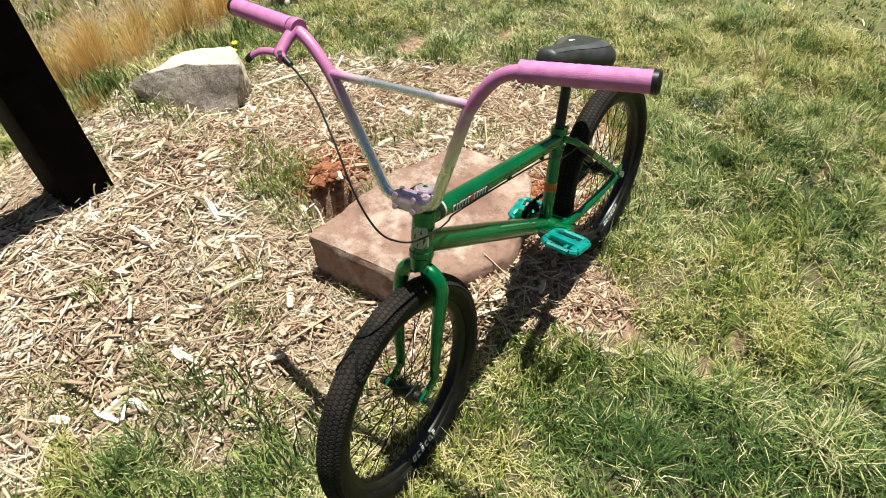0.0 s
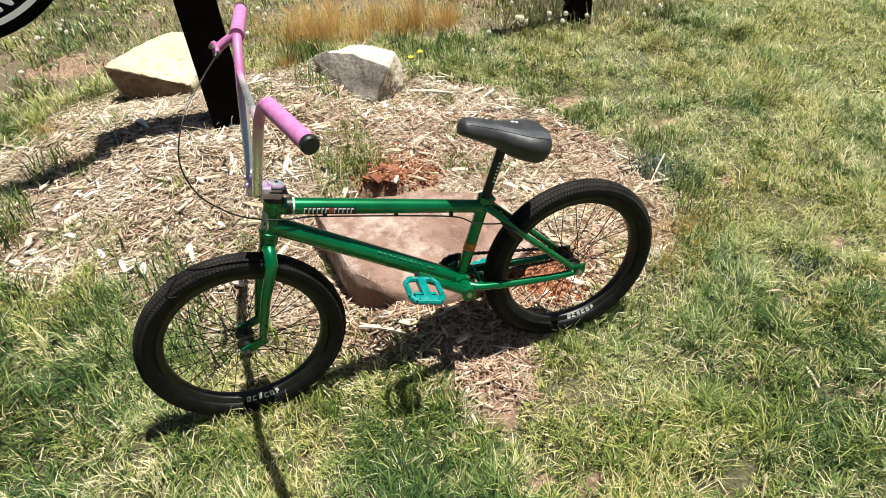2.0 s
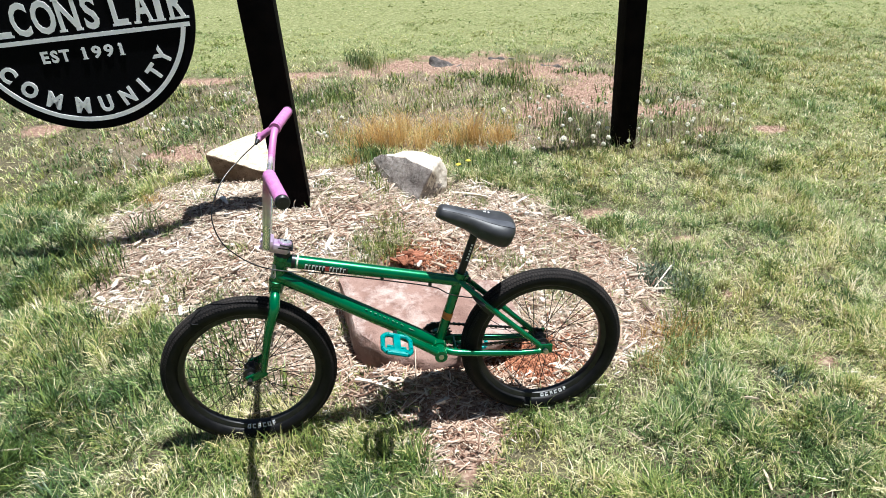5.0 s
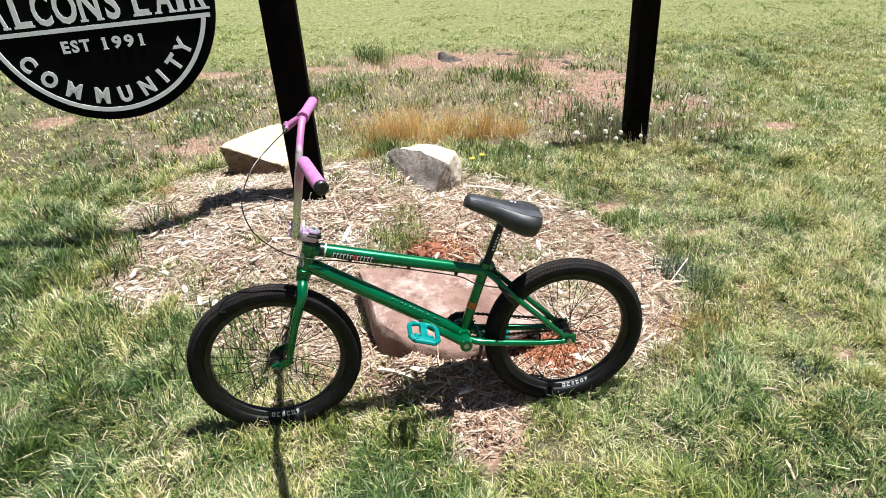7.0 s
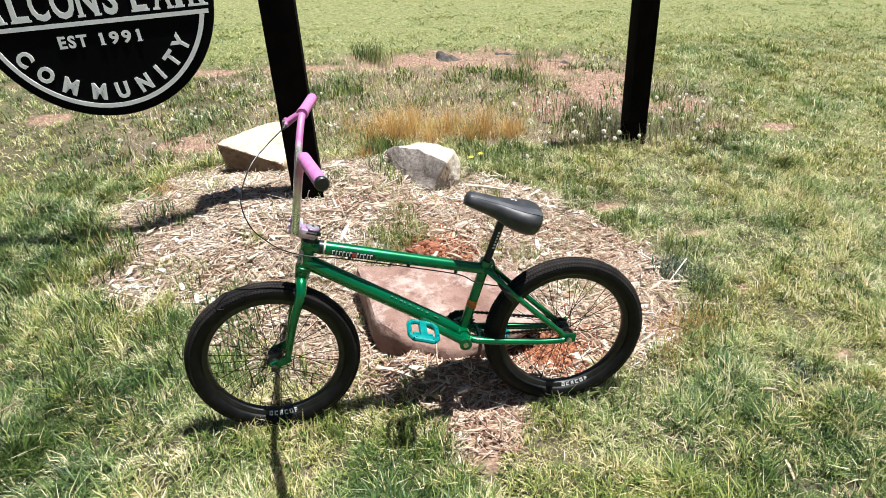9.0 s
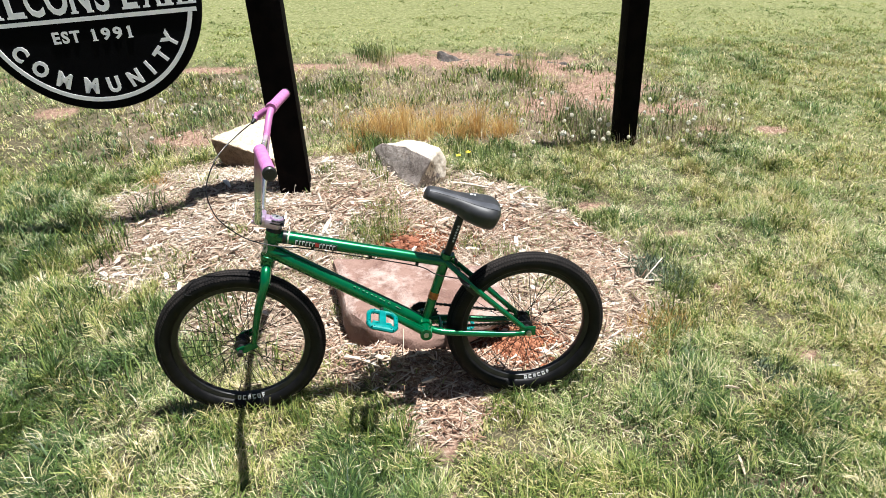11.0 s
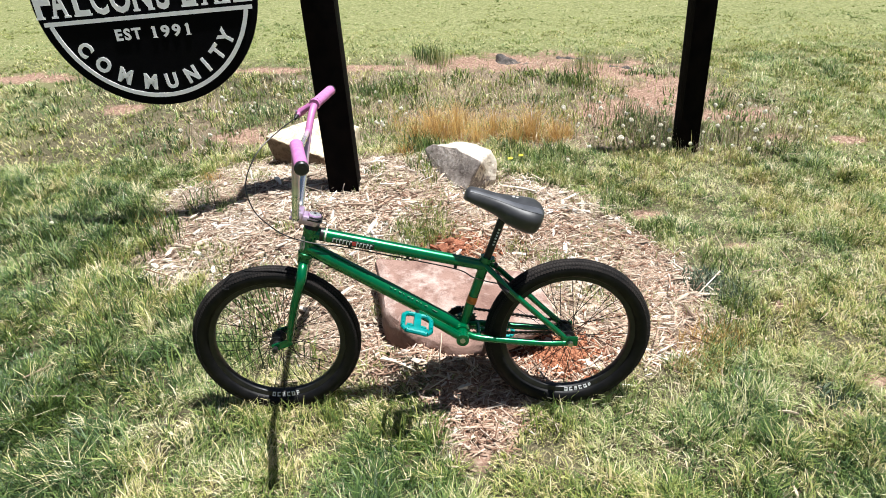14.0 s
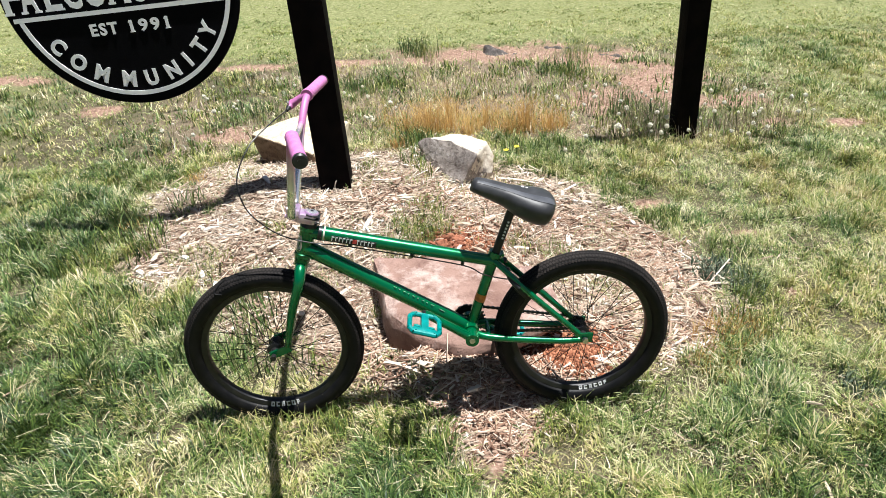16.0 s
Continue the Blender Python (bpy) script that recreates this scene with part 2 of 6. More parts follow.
def smooth_line(pts, per=6):
    """A smooth line through the points."""
    p = [Vector(q) for q in pts]
    if len(p) < 3:
        return p
    out = []
    for i in range(len(p) - 1):
        a, b, c, d = p[max(i - 1, 0)], p[i], p[i + 1], p[min(i + 2, len(p) - 1)]
        for k in range(per):
            t = k / per
            out.append(0.5 * ((2 * b) + (c - a) * t + (2 * a - 5 * b + 4 * c - d) * t * t + (3 * b - a - 3 * c + d) * t**3))
    return out + [p[-1]]


def rounded_line(pts, r, n=5):
    """The points joined by straight runs with bends of about radius r."""
    p = [Vector(q) for q in pts]
    out = [p[0]]
    for a, b, c in zip(p, p[1:], p[2:]):
        d1, d2 = (a - b), (c - b)
        s = min(r, d1.length * 0.45, d2.length * 0.45)
        u, w = b + d1.normalized() * s, b + d2.normalized() * s
        out += [u * (1 - t) ** 2 + b * 2 * t * (1 - t) + w * t * t for t in [k / n for k in range(n + 1)]]
    return out + [p[-1]]


def tube(shape, pts, radius, seg=14, caps=True, squash=1.0):
    """A tube along the points; radius: one number or one for each point."""
    p = [Vector(q) for q in pts]
    rad = radius if isinstance(radius, (list, tuple)) else [radius] * len(p)
    t0 = (p[1] - p[0]).normalized()
    side = t0.orthogonal().normalized()
    if abs(t0.y) < 0.9:
        side = (Vector((0, 1, 0)) - t0 * t0.y).normalized()
    verts, faces = [], []
    for i, q in enumerate(p):
        t = (p[min(i + 1, len(p) - 1)] - p[max(i - 1, 0)]).normalized()
        side = (side - t * side.dot(t)).normalized()
        up = t.cross(side)
        for k in range(seg):
            a = 2 * math.pi * k / seg
            verts.append(q + rad[i] * (math.cos(a) * side + squash * math.sin(a) * up))
    for i in range(len(p) - 1):
        for k in range(seg):
            a, b = i * seg + k, i * seg + (k + 1) % seg
            faces.append((a, b, b + seg, a + seg))
    if caps:
        faces.append(tuple(range(seg))[::-1])
        faces.append(tuple(range((len(p) - 1) * seg, len(p) * seg)))
    return shape.add(verts, faces)


def ring(shape, centre, profile, seg=72, axis="y", arc=(0.0, 360.0)):
    """A lathe round an axis through the centre; profile: rows of radius and place along the axis, closed."""
    full = arc[1] - arc[0] >= 360
    n = len(profile)
    steps = seg if full else seg + 1
    verts, faces = [], []
    for i in range(steps):
        a = radians(arc[0] + (arc[1] - arc[0]) * i / seg)
        for r, h in profile:
            c, s = r * math.cos(a), r * math.sin(a)
            v = {"y": (c, h, s), "z": (c, s, h), "x": (h, c, s)}[axis]
            verts.append(Vector(centre) + Vector(v))
    for i in range(seg):
        j = (i + 1) % steps
        for k in range(n):
            m = (k + 1) % n
            faces.append((i * n + k, j * n + k, j * n + m, i * n + m))
    return shape.add(verts, faces)


def block(shape, m, size, chamfer=0.0):
    """A box of that size about the pose m, with chamfered edges."""
    bm = bmesh.new()
    bmesh.ops.create_cube(bm, size=1.0)
    bmesh.ops.scale(bm, vec=size, verts=bm.verts)
    if chamfer:
        bmesh.ops.bevel(bm, geom=bm.edges[:], offset=chamfer, segments=2, affect="EDGES", profile=0.6)
    bm.verts.index_update()
    shape.add([m @ v.co for v in bm.verts], [[v.index for v in f.verts] for f in bm.faces])
    bm.free()
    return shape


def part(name, shape, mat, parent=None, label="", smooth=40.0):
    ob = new(name, shape.mesh(name, mat, smooth))
    if parent:
        ob.parent = parent
    if label:
        tagged(ob, label)
    return ob


# ---- the lie of the land ----
TABLE = np.random.default_rng(7).random((256, 256))


def vnoise(x, y, size, seed=0):
    """Smooth noise from 0 to 1 with features of that size in metres."""
    x, y = np.asarray(x, float) / size + 37.3 * seed, np.asarray(y, float) / size + 11.7 * seed
    i, j = np.floor(x).astype(int), np.floor(y).astype(int)
    u, v = x - i, y - j
    u, v = u * u * (3 - 2 * u), v * v * (3 - 2 * v)
    a, b = TABLE[i % 256, j % 256], TABLE[(i + 1) % 256, j % 256]
    c, d = TABLE[i % 256, (j + 1) % 256], TABLE[(i + 1) % 256, (j + 1) % 256]
    return (a * (1 - u) + b * u) * (1 - v) + (c * (1 - u) + d * u) * v


BED = [(-0.86, 0.89), (-0.98, 1.3), (-0.91, 1.65), (-0.66, 2.0), (-0.16, 1.95), (0.31, 1.9), (0.92, 1.68), (1.3, 1.44), (1.5, 1.15), (1.62, 0.85), (1.7, 0.66), (1.6, 0.42), (1.38, 0.2), (1.1, 0.06), (0.9, 0.0), (0.72, -0.2), (0.55, -0.22), (0.42, -0.04), (0.22, 0.05), (0.02, 0.32), (-0.24, 0.45), (-0.6, 0.65)]


def inside(x, y):
    """How far inside the mulch bed a place lies, in metres; outside: negative."""
    x, y = np.asarray(x, float), np.asarray(y, float)
    far, odd = np.full(x.shape, 1e9), np.zeros(x.shape, bool)
    for (ax, ay), (bx, by) in zip(BED, BED[1:] + BED[:1]):
        dx, dy = bx - ax, by - ay
        t = np.clip(((x - ax) * dx + (y - ay) * dy) / (dx * dx + dy * dy), 0, 1)
        far = np.minimum(far, np.hypot(x - ax - t * dx, y - ay - t * dy))
        cross = (ay > y) != (by > y)
        with np.errstate(divide="ignore", invalid="ignore"):
            odd ^= cross & (x < (bx - ax) * (y - ay) / ((by - ay) or 1e-9) + ax)
    return np.where(odd, far, -far)


def mulch(x, y):
    d = inside(x, y) + 0.16 * (vnoise(x, y, 0.22, 1) - 0.5) + 0.1 * (vnoise(x, y, 0.07, 2) - 0.5)
    return np.clip(d / 0.12 + 0.5, 0, 1)


SOIL = [(0.66, -0.12, 0.09, 0.12), (1.95, 0.5, 0.05, 0.03), (1.62, 1.3, 0.08, 0.04), (0.62, 0.83, 0.17, 0.13), (0.95, 0.24, 0.2, 0.13), (1.15, 4.03, 0.85, 0.25), (2.0, 3.75, 0.35, 0.25), (2.3, 3.2, 0.35, 0.25), (2.6, 2.65, 0.35, 0.13), (2.18, 3.05, 0.2, 0.3), (2.15, 2.76, 0.2, 0.1), (2.5, 2.62, 0.25, 0.1), (2.75, 2.27, 0.13, 0.07), (-0.7, 2.5, 0.22, 0.18), (-1.8, 3.1, 0.2, 0.1), (-2.9, 3.9, 0.7, 0.13), (-0.9, 4.0, 0.45, 0.1), (1.8, 2.8, 0.28, 0.25), (3.2, 2.2, 0.12, 0.06), (-0.5, -0.18, 0.04, 0.025), (-0.16, -0.27, 0.05, 0.025), (1.88, -0.1, 0.04, 0.04), (2.09, 0.07, 0.05, 0.035), (0.77, -0.5, 0.04, 0.03), (0.6, -0.44, 0.06, 0.035), (1.3, -0.51, 0.05, 0.03), (1.69, -0.53, 0.06, 0.03), (1.95, 0.97, 0.07, 0.03), (-0.1, 3.93, 0.5, 0.1), (2.0, 3.55, 0.32, 0.12)]


def bare(x, y):
    x, y = np.asarray(x, float), np.asarray(y, float)
    m = np.zeros(x.shape)
    for cx, cy, rx, ry in SOIL:
        r = np.hypot((x - cx) / rx, (y - cy) / ry) + 0.9 * (vnoise(x, y, 0.12, 3) - 0.5) + 0.5 * (vnoise(x, y, 0.035, 4) - 0.5)
        m = np.maximum(m, np.clip((1.15 - r) / 0.35, 0, 1))
    return m


def wild(x, y):
    """The unmown, trodden ground behind the bed."""
    r = np.hypot((np.asarray(x, float) - 0.75) / 2.1, (np.asarray(y, float) - 2.95) / 1.15)
    return np.clip((1.1 - r + 0.7 * (vnoise(x, y, 0.3, 8) - 0.5)) / 0.4, 0, 1)


def height(x, y):
    x, y = np.asarray(x, float), np.asarray(y, float)
    xf, yf = np.clip(x, -8, 10), np.clip(y, -6, 14)
    z = -0.045 - 0.04 * xf + 0.06 * yf
    z = z + 0.155 * np.exp(-((((x - 0.2) / 0.95) ** 2 + ((y - 1.45) / 0.8) ** 2) ** 1.5))
    z = z + 0.025 * (vnoise(x, y, 0.5, 5) - 0.5) + 0.012 * (vnoise(x, y, 0.12, 6) - 0.5)
    z = z - 0.34 * np.exp(-((((x - 0.52) / 0.095) ** 2 + ((y - 0.775) / 0.08) ** 2) ** 3))
    z = z - 0.06 * np.exp(-(((x + 0.2) / 0.38) ** 2 + ((y - 1.9) / 0.2) ** 2)) + 0.035 * np.exp(-(((x - 0.8) / 0.11) ** 2 + ((y - 0.12) / 0.09) ** 2)) + 0.015 * np.exp(-(((x - 0.45) / 0.12) ** 2 + ((y - 0.14) / 0.09) ** 2)) - 0.055 * np.exp(-(((x - 0.7) / 0.22) ** 2 + ((y - 1.5) / 0.2) ** 2))
    z = z + 0.085 * np.exp(-(((x - 0.41) / 0.1) ** 2 + ((y - 0.14) / 0.08) ** 2)) + 0.095 * np.exp(-(((x - 0.6) / 0.14) ** 2 + ((y - 0.12) / 0.075) ** 2)) + 0.03 * np.exp(-(((x - 0.26) / 0.08) ** 2 + ((y - 0.3) / 0.12) ** 2))
    z = z - 0.032 * np.exp(-(((x - 0.03) / 0.24) ** 2 + ((y - 1.42) / 0.22) ** 2))
    return z


def spread(a, b, n, power=1.0):
    return a + (b - a) * np.linspace(0, 1, n) ** power


gx = np.concatenate([-np.geomspace(2500, 4.2, 40), np.arange(-4, -1.3, 0.05), np.arange(-1.3, 2.6, 0.026), np.arange(2.6, 6.1, 0.05), np.geomspace(6.2, 2500, 40)])
gy = np.concatenate([-np.geomspace(2500, 2.7, 40), np.arange(-2.5, -0.7, 0.06), np.arange(-0.7, 2.2, 0.026), np.arange(2.2, 4.6, 0.04), np.arange(4.6, 7.6, 0.08), np.geomspace(7.7, 2500, 40)])
X, Y = np.meshgrid(gx, gy)
Z = height(X, Y)
nx, ny = len(gx), len(gy)
ids = np.arange(nx * ny).reshape(ny, nx)
quads = np.stack([ids[:-1, :-1], ids[:-1, 1:], ids[1:, 1:], ids[1:, :-1]], -1).reshape(-1, 4)


def big_mesh(name, verts, faces, mat, **attributes):
    """A mesh from arrays; faces all have the same number of corners."""
    me = bpy.data.meshes.new(name)
    k = faces.shape[1]
    me.vertices.add(len(verts))
    me.vertices.foreach_set("co", np.ascontiguousarray(verts, np.float32).ravel())
    me.loops.add(faces.size)
    me.loops.foreach_set("vertex_index", np.ascontiguousarray(faces, np.int32).ravel())
    me.polygons.add(len(faces))
    me.polygons.foreach_set("loop_start", np.arange(0, faces.size, k, dtype=np.int32))
    me.polygons.foreach_set("loop_total", np.full(len(faces), k, np.int32))
    me.update(calc_edges=True)
    for key, values in attributes.items():
        me.attributes.new(key, "FLOAT", "POINT").data.foreach_set("value", np.ascontiguousarray(values, np.float32))
    me.materials.append(mat)
    return me


def ground_material():
    m = bpy.data.materials.new("ground")
    m.use_nodes = True
    nt = m.node_tree
    b = nt.nodes["Principled BSDF"]
    b.inputs["Roughness"].default_value, b.inputs["Specular IOR Level"].default_value = 0.95, 0.15
    tc = nt.nodes.new("ShaderNodeTexCoord")

    def mottled(scale, stops, detail=8.0, rough=0.65):
        n = nt.nodes.new("ShaderNodeTexNoise")
        n.inputs["Scale"].default_value, n.inputs["Detail"].default_value, n.inputs["Roughness"].default_value = scale, detail, rough
        nt.links.new(tc.outputs["Object"], n.inputs["Vector"])
        r = nt.nodes.new("ShaderNodeValToRGB")
        els = r.color_ramp.elements
        while len(els) < len(stops):
            els.new(0.5)
        for e, (p, c) in zip(els, stops):
            e.position, e.color = p, (*c, 1)
        nt.links.new(n.outputs["Fac"], r.inputs[0])
        return r.outputs[0], n.outputs["Fac"]

    def mixed(fac, a, b2):
        x = nt.nodes.new("ShaderNodeMixRGB")
        nt.links.new(fac, x.inputs[0])
        nt.links.new(a, x.inputs[1])
        nt.links.new(b2, x.inputs[2])
        return x.outputs[0]

    def attribute(name):
        a = nt.nodes.new("ShaderNodeAttribute")
        a.attribute_name = name
        return a.outputs["Fac"]

    fine, f1 = mottled(90, [(0.3, (0.026, 0.022, 0.013)), (0.5, (0.11, 0.09, 0.055)), (0.7, (0.32, 0.265, 0.175))])
    broad, _ = mottled(1.3, [(0.35, (0.035, 0.045, 0.018)), (0.65, (0.14, 0.12, 0.07))])
    turf = nt.nodes.new("ShaderNodeMixRGB")
    turf.inputs[0].default_value = 0.45
    nt.links.new(fine, turf.inputs[1])
    nt.links.new(broad, turf.inputs[2])
    chips, f2 = mottled(120, [(0.3, (0.11, 0.07, 0.05)), (0.5, (0.32, 0.225, 0.165)), (0.7, (0.55, 0.44, 0.35))])
    red, _ = mottled(45, [(0.3, (0.1, 0.06, 0.045)), (0.5, (0.29, 0.18, 0.13)), (0.72, (0.5, 0.38, 0.29))])
    rough_soil, _ = mottled(60, [(0.3, (0.1, 0.075, 0.055)), (0.5, (0.25, 0.18, 0.13)), (0.7, (0.42, 0.33, 0.24))])
    short, _ = mottled(30, [(0.3, (0.1, 0.115, 0.045)), (0.5, (0.2, 0.21, 0.085)), (0.7, (0.33, 0.32, 0.17))])
    c = mixed(attribute("mown"), turf.outputs[0], short)
    c = mixed(attribute("wild"), c, rough_soil)
    c = mixed(attribute("mulch"), c, chips)
    c = mixed(attribute("bare"), c, red)
    nt.links.new(c, b.inputs["Base Color"])
    k = nt.nodes.new("ShaderNodeBump")
    k.inputs["Strength"].default_value, k.inputs["Distance"].default_value = 0.8, 0.02
    nt.links.new(f1, k.inputs["Height"])
    nt.links.new(k.outputs[0], b.inputs["Normal"])
    return m


near = (np.abs(X) < 12) & (np.abs(Y) < 12)
ground = new("ground", big_mesh("ground", np.stack([X, Y, Z], -1).reshape(-1, 3), quads, ground_material(), mulch=np.where(near, mulch(X, Y), 0).ravel(), bare=np.where(near, bare(X, Y), 0).ravel(), wild=np.where(near, 0.55 * wild(X, Y), 0).ravel(), mown=np.maximum(np.clip((Y - 3.9) / 0.6, 0, 1), 0.62 * np.clip(np.maximum(np.maximum((X - 2.4) / 0.9, (-1.9 - X) / 0.8), (-0.9 - Y) / 0.6) + 0.5 * (vnoise(X, Y, 0.4, 9) - 0.5), 0, 1)).ravel()))
ground.data.polygons.foreach_set("use_smooth", [True] * len(ground.data.polygons))
tagged(ground, "sunlit sloping lawn with a bed of pale wood mulch and red soil", "ground", kind="structure")


# ---- the bicycle ----
# Bicycle axes: x from the front hub to the rear hub, y away from the path, z up in the frame's plane; the origin lies on the ground between the wheels.
FRONT, REAR, WHEEL = Vector((-0.001, 0.052, 0.254)), Vector((0.943, 0.031, 0.197)), 0.2755
along = (REAR - FRONT).normalized()
rise = Vector((0, math.sin(radians(4.2)), math.cos(radians(4.2))))
rise = (rise - along * rise.dot(along)).normalized()
BASE = (REAR - FRONT).length
bike_pose = Matrix((along, rise.cross(along), rise)).transposed().to_4x4()
bike_pose.translation = FRONT + along * BASE / 2 - rise * WHEEL


def at(u, w, v):
    return Vector((u - BASE / 2, w, v + WHEEL))


HEAD_LOW, HEAD_TOP = (0.098, 0.292), (0.126, 0.388)
BB, CLAMP = (0.594, 0.026), (0.668, 0.276)


def build_bicycle():
    bike = new("bicycle")
    bike.matrix_world = bike_pose
    tagged(bike, "green freestyle bicycle with pink handlebar grips leaning on a brown slab", "bicycle")
    axis = (at(HEAD_TOP[0], 0, HEAD_TOP[1]) - at(HEAD_LOW[0], 0, HEAD_LOW[1])).normalized()
    pivot = at(HEAD_LOW[0], 0, HEAD_LOW[1])
    steer = Matrix.Translation(pivot) @ Matrix.Rotation(radians(STEER), 4, axis) @ Matrix.Translation(-pivot)

    def steered(shape):
        shape.v = [tuple(steer @ Vector(p)) for p in shape.v]
        return shape

    # frame
    s = Shape()
    a, b = at(HEAD_LOW[0], 0, HEAD_LOW[1]), at(HEAD_TOP[0], 0, HEAD_TOP[1])
    tube(s, [a, a + axis * 0.012, a + axis * 0.014, b - axis * 0.014, b - axis * 0.012, b], [0.0255, 0.0255, 0.023, 0.023, 0.0255, 0.0255], 24)
    head = part("head_tube", s, GREEN, bike)
    s = Shape()
    ax, ay = axis.orthogonal().normalized(), None
    ax = (Vector((-1, 0, 0)) - axis * axis.dot(Vector((-1, 0, 0)))).normalized()
    ay = Vector((0, -1, 0))
    verts, faces, n = [], [], 9
    for i in range(n):
        t = i / (n - 1)
        wide = 0.95 * math.sin(math.pi * (0.12 + 0.8 * t)) ** 0.4
        for k in range(7):
            phi = 0.35 + wide * (k / 3 - 1) + 0.12 * math.sin(7 * i + 2.3 * k)
            verts.append(a + axis * (0.024 + 0.046 * t) + (ax * math.cos(phi) + ay * math.sin(phi)) * 0.0235)
    for i in range(n - 1):
        for k in range(6):
            faces.append((i * 7 + k, i * 7 + k + 1, i * 7 + k + 8, i * 7 + k + 7))
    s.add(verts, faces)
    part("worn_patch", s, PRIMER, head, "pale patch where the paint is worn off")
    s = Shape()
    tt0, tt1 = a.lerp(b, 0.82), at(CLAMP[0] - 0.008, 0, CLAMP[1] - 0.02)
    tube(s, [tt0.lerp(tt1, k / 8) for k in range(9)], [0.021, 0.021, 0.0205, 0.02, 0.0195, 0.019, 0.0185, 0.018, 0.018], 20)
    part("top_tube", s, GREEN, bike)
    s = Shape()
    dt0, dt1 = a.lerp(b, 0.3), at(BB[0], 0, BB[1])
    tube(s, [dt0.lerp(dt1, k / 8) for k in range(9)], [0.024] * 6 + [0.0235, 0.023, 0.022], 20)
    part("down_tube", s, GREEN, bike)
    s = Shape()
    tube(s, [at(*BB[:1], 0, BB[1]), at(CLAMP[0], 0, CLAMP[1])], 0.0165, 18)
    part("seat_tube", s, GREEN, bike)
    for side in (-1, 1):
        s = Shape()
        top = at(CLAMP[0] - 0.003, side * 0.012, CLAMP[1] - 0.016)
        tube(s, smooth_line([top, at(CLAMP[0] + 0.035, side * 0.038, CLAMP[1] - 0.045), at(CLAMP[0] + 0.09, side * 0.05, CLAMP[1] - 0.1), at(BASE - 0.02, side * 0.047, 0.018)], 5), 0.0095, 12)
        part("seat_stay", s, GREEN, bike)
    for side in (-1, 1):
        s = Shape()
        tube(s, smooth_line([at(BB[0] + 0.012, side * 0.026, BB[1] - 0.004), at(BB[0] + 0.06, side * 0.046, BB[1] - 0.012), at(BASE - 0.1, side * 0.049, -0.004), at(BASE - 0.015, side * 0.05, -0.004)], 6), [0.0115] * 12 + [0.0105] * 7, 12)
        part("chain_stay", s, GREEN, bike)
    s = Shape()
    tube(s, [at(BB[0] + 0.055, -0.045, BB[1] - 0.01), at(BB[0] + 0.055, 0.045, BB[1] - 0.01)], 0.008, 10)
    part("stay_bridge", s, GREEN, bike)
    for side in (-1, 1):
        s = Shape()
        block(s, Matrix.Translation(at(BASE - 0.002, side * 0.05, 0.003)), (0.055, 0.006, 0.034), 0.002)
        part("dropout", s, GREEN, bike)
    s = Shape()
    tube(s, [at(BB[0], -0.036, BB[1]), at(BB[0], 0.036, BB[1])], 0.0255, 24)
    part("bottom_bracket_shell", s, GREEN, bike)
    # saddle and post
    s = Shape()
    low, high = Vector(at(CLAMP[0], 0, CLAMP[1])), Vector(at(0.714, 0, 0.42))
    d = (high - low).normalized()
    tube(s, [low - d * 0.02, high], 0.0128, 18)
    post = part("seat_post", s, BLACK, bike)
    bars = Shape()
    for k in range(6):
        q = low.lerp(high, 0.4 + 0.07 * k)
        block(bars, Matrix.Translation(q + Vector((0.001, -0.0132, 0))) @ pose(0, 0, 0, 0, 28, 0), (0.006, 0.0012, 0.0055))
    part("print", bars, WHITE, post)
    s = Shape()
    tube(s, [low - d * 0.006, low + d * 0.01], 0.0215, 20)
    tube(s, [low + Vector((0.022, -0.014, 0.002)), low + Vector((0.022, 0.014, 0.002))], 0.005, 8)
    part("seat_clamp", s, GREEN, bike)
    s = Shape()
    rows = [(1.02 * a, 1.13 * b, (1.15 + a) * c, 1.5 * d) for a, b, c, d in [(0.0, 0.01, 0.022, 0.006), (0.01, 0.026, 0.036, 0.016), (0.05, 0.031, 0.044, 0.0185), (0.1, 0.036, 0.05, 0.019), (0.145, 0.056, 0.062, 0.021), (0.18, 0.07, 0.068, 0.024), (0.212, 0.071, 0.07, 0.026), (0.233, 0.056, 0.06, 0.022), (0.245, 0.02, 0.03, 0.012)]]
    seg = 20
    verts, faces = [], []
    fine = smooth_line([(r[0], r[1], r[2]) for r in rows], 3)
    bulge = smooth_line([(r[3], 0, 0) for r in rows], 3)
    tilt = pose(0, 0, 0, 0, SEAT_TILT, 0)
    nose = at(0.597, 0, 0.498)
    for q, g in zip(fine, bulge):
        for k in range(seg):
            t = 2 * math.pi * k / seg
            c, n = math.cos(t), math.sin(t)
            up = g.x * n if n > 0 else (q.z - g.x) * n
            verts.append(nose + (tilt @ Vector((q.x, q.y * math.copysign(abs(c) ** 0.8, c), up))))
    for i in range(len(fine) - 1):
        for k in range(seg):
            p0, p1 = i * seg + k, i * seg + (k + 1) % seg
            faces.append((p0, p0 + seg, p1 + seg, p1))
    faces += [tuple(range(seg)), tuple(range(len(verts) - seg, len(verts)))[::-1]]
    s.add(verts, faces)
    saddle = part("saddle", s, SEAT, bike, "worn black padded saddle", 60)
    s = Shape()
    verts, faces, across = [], [], 9
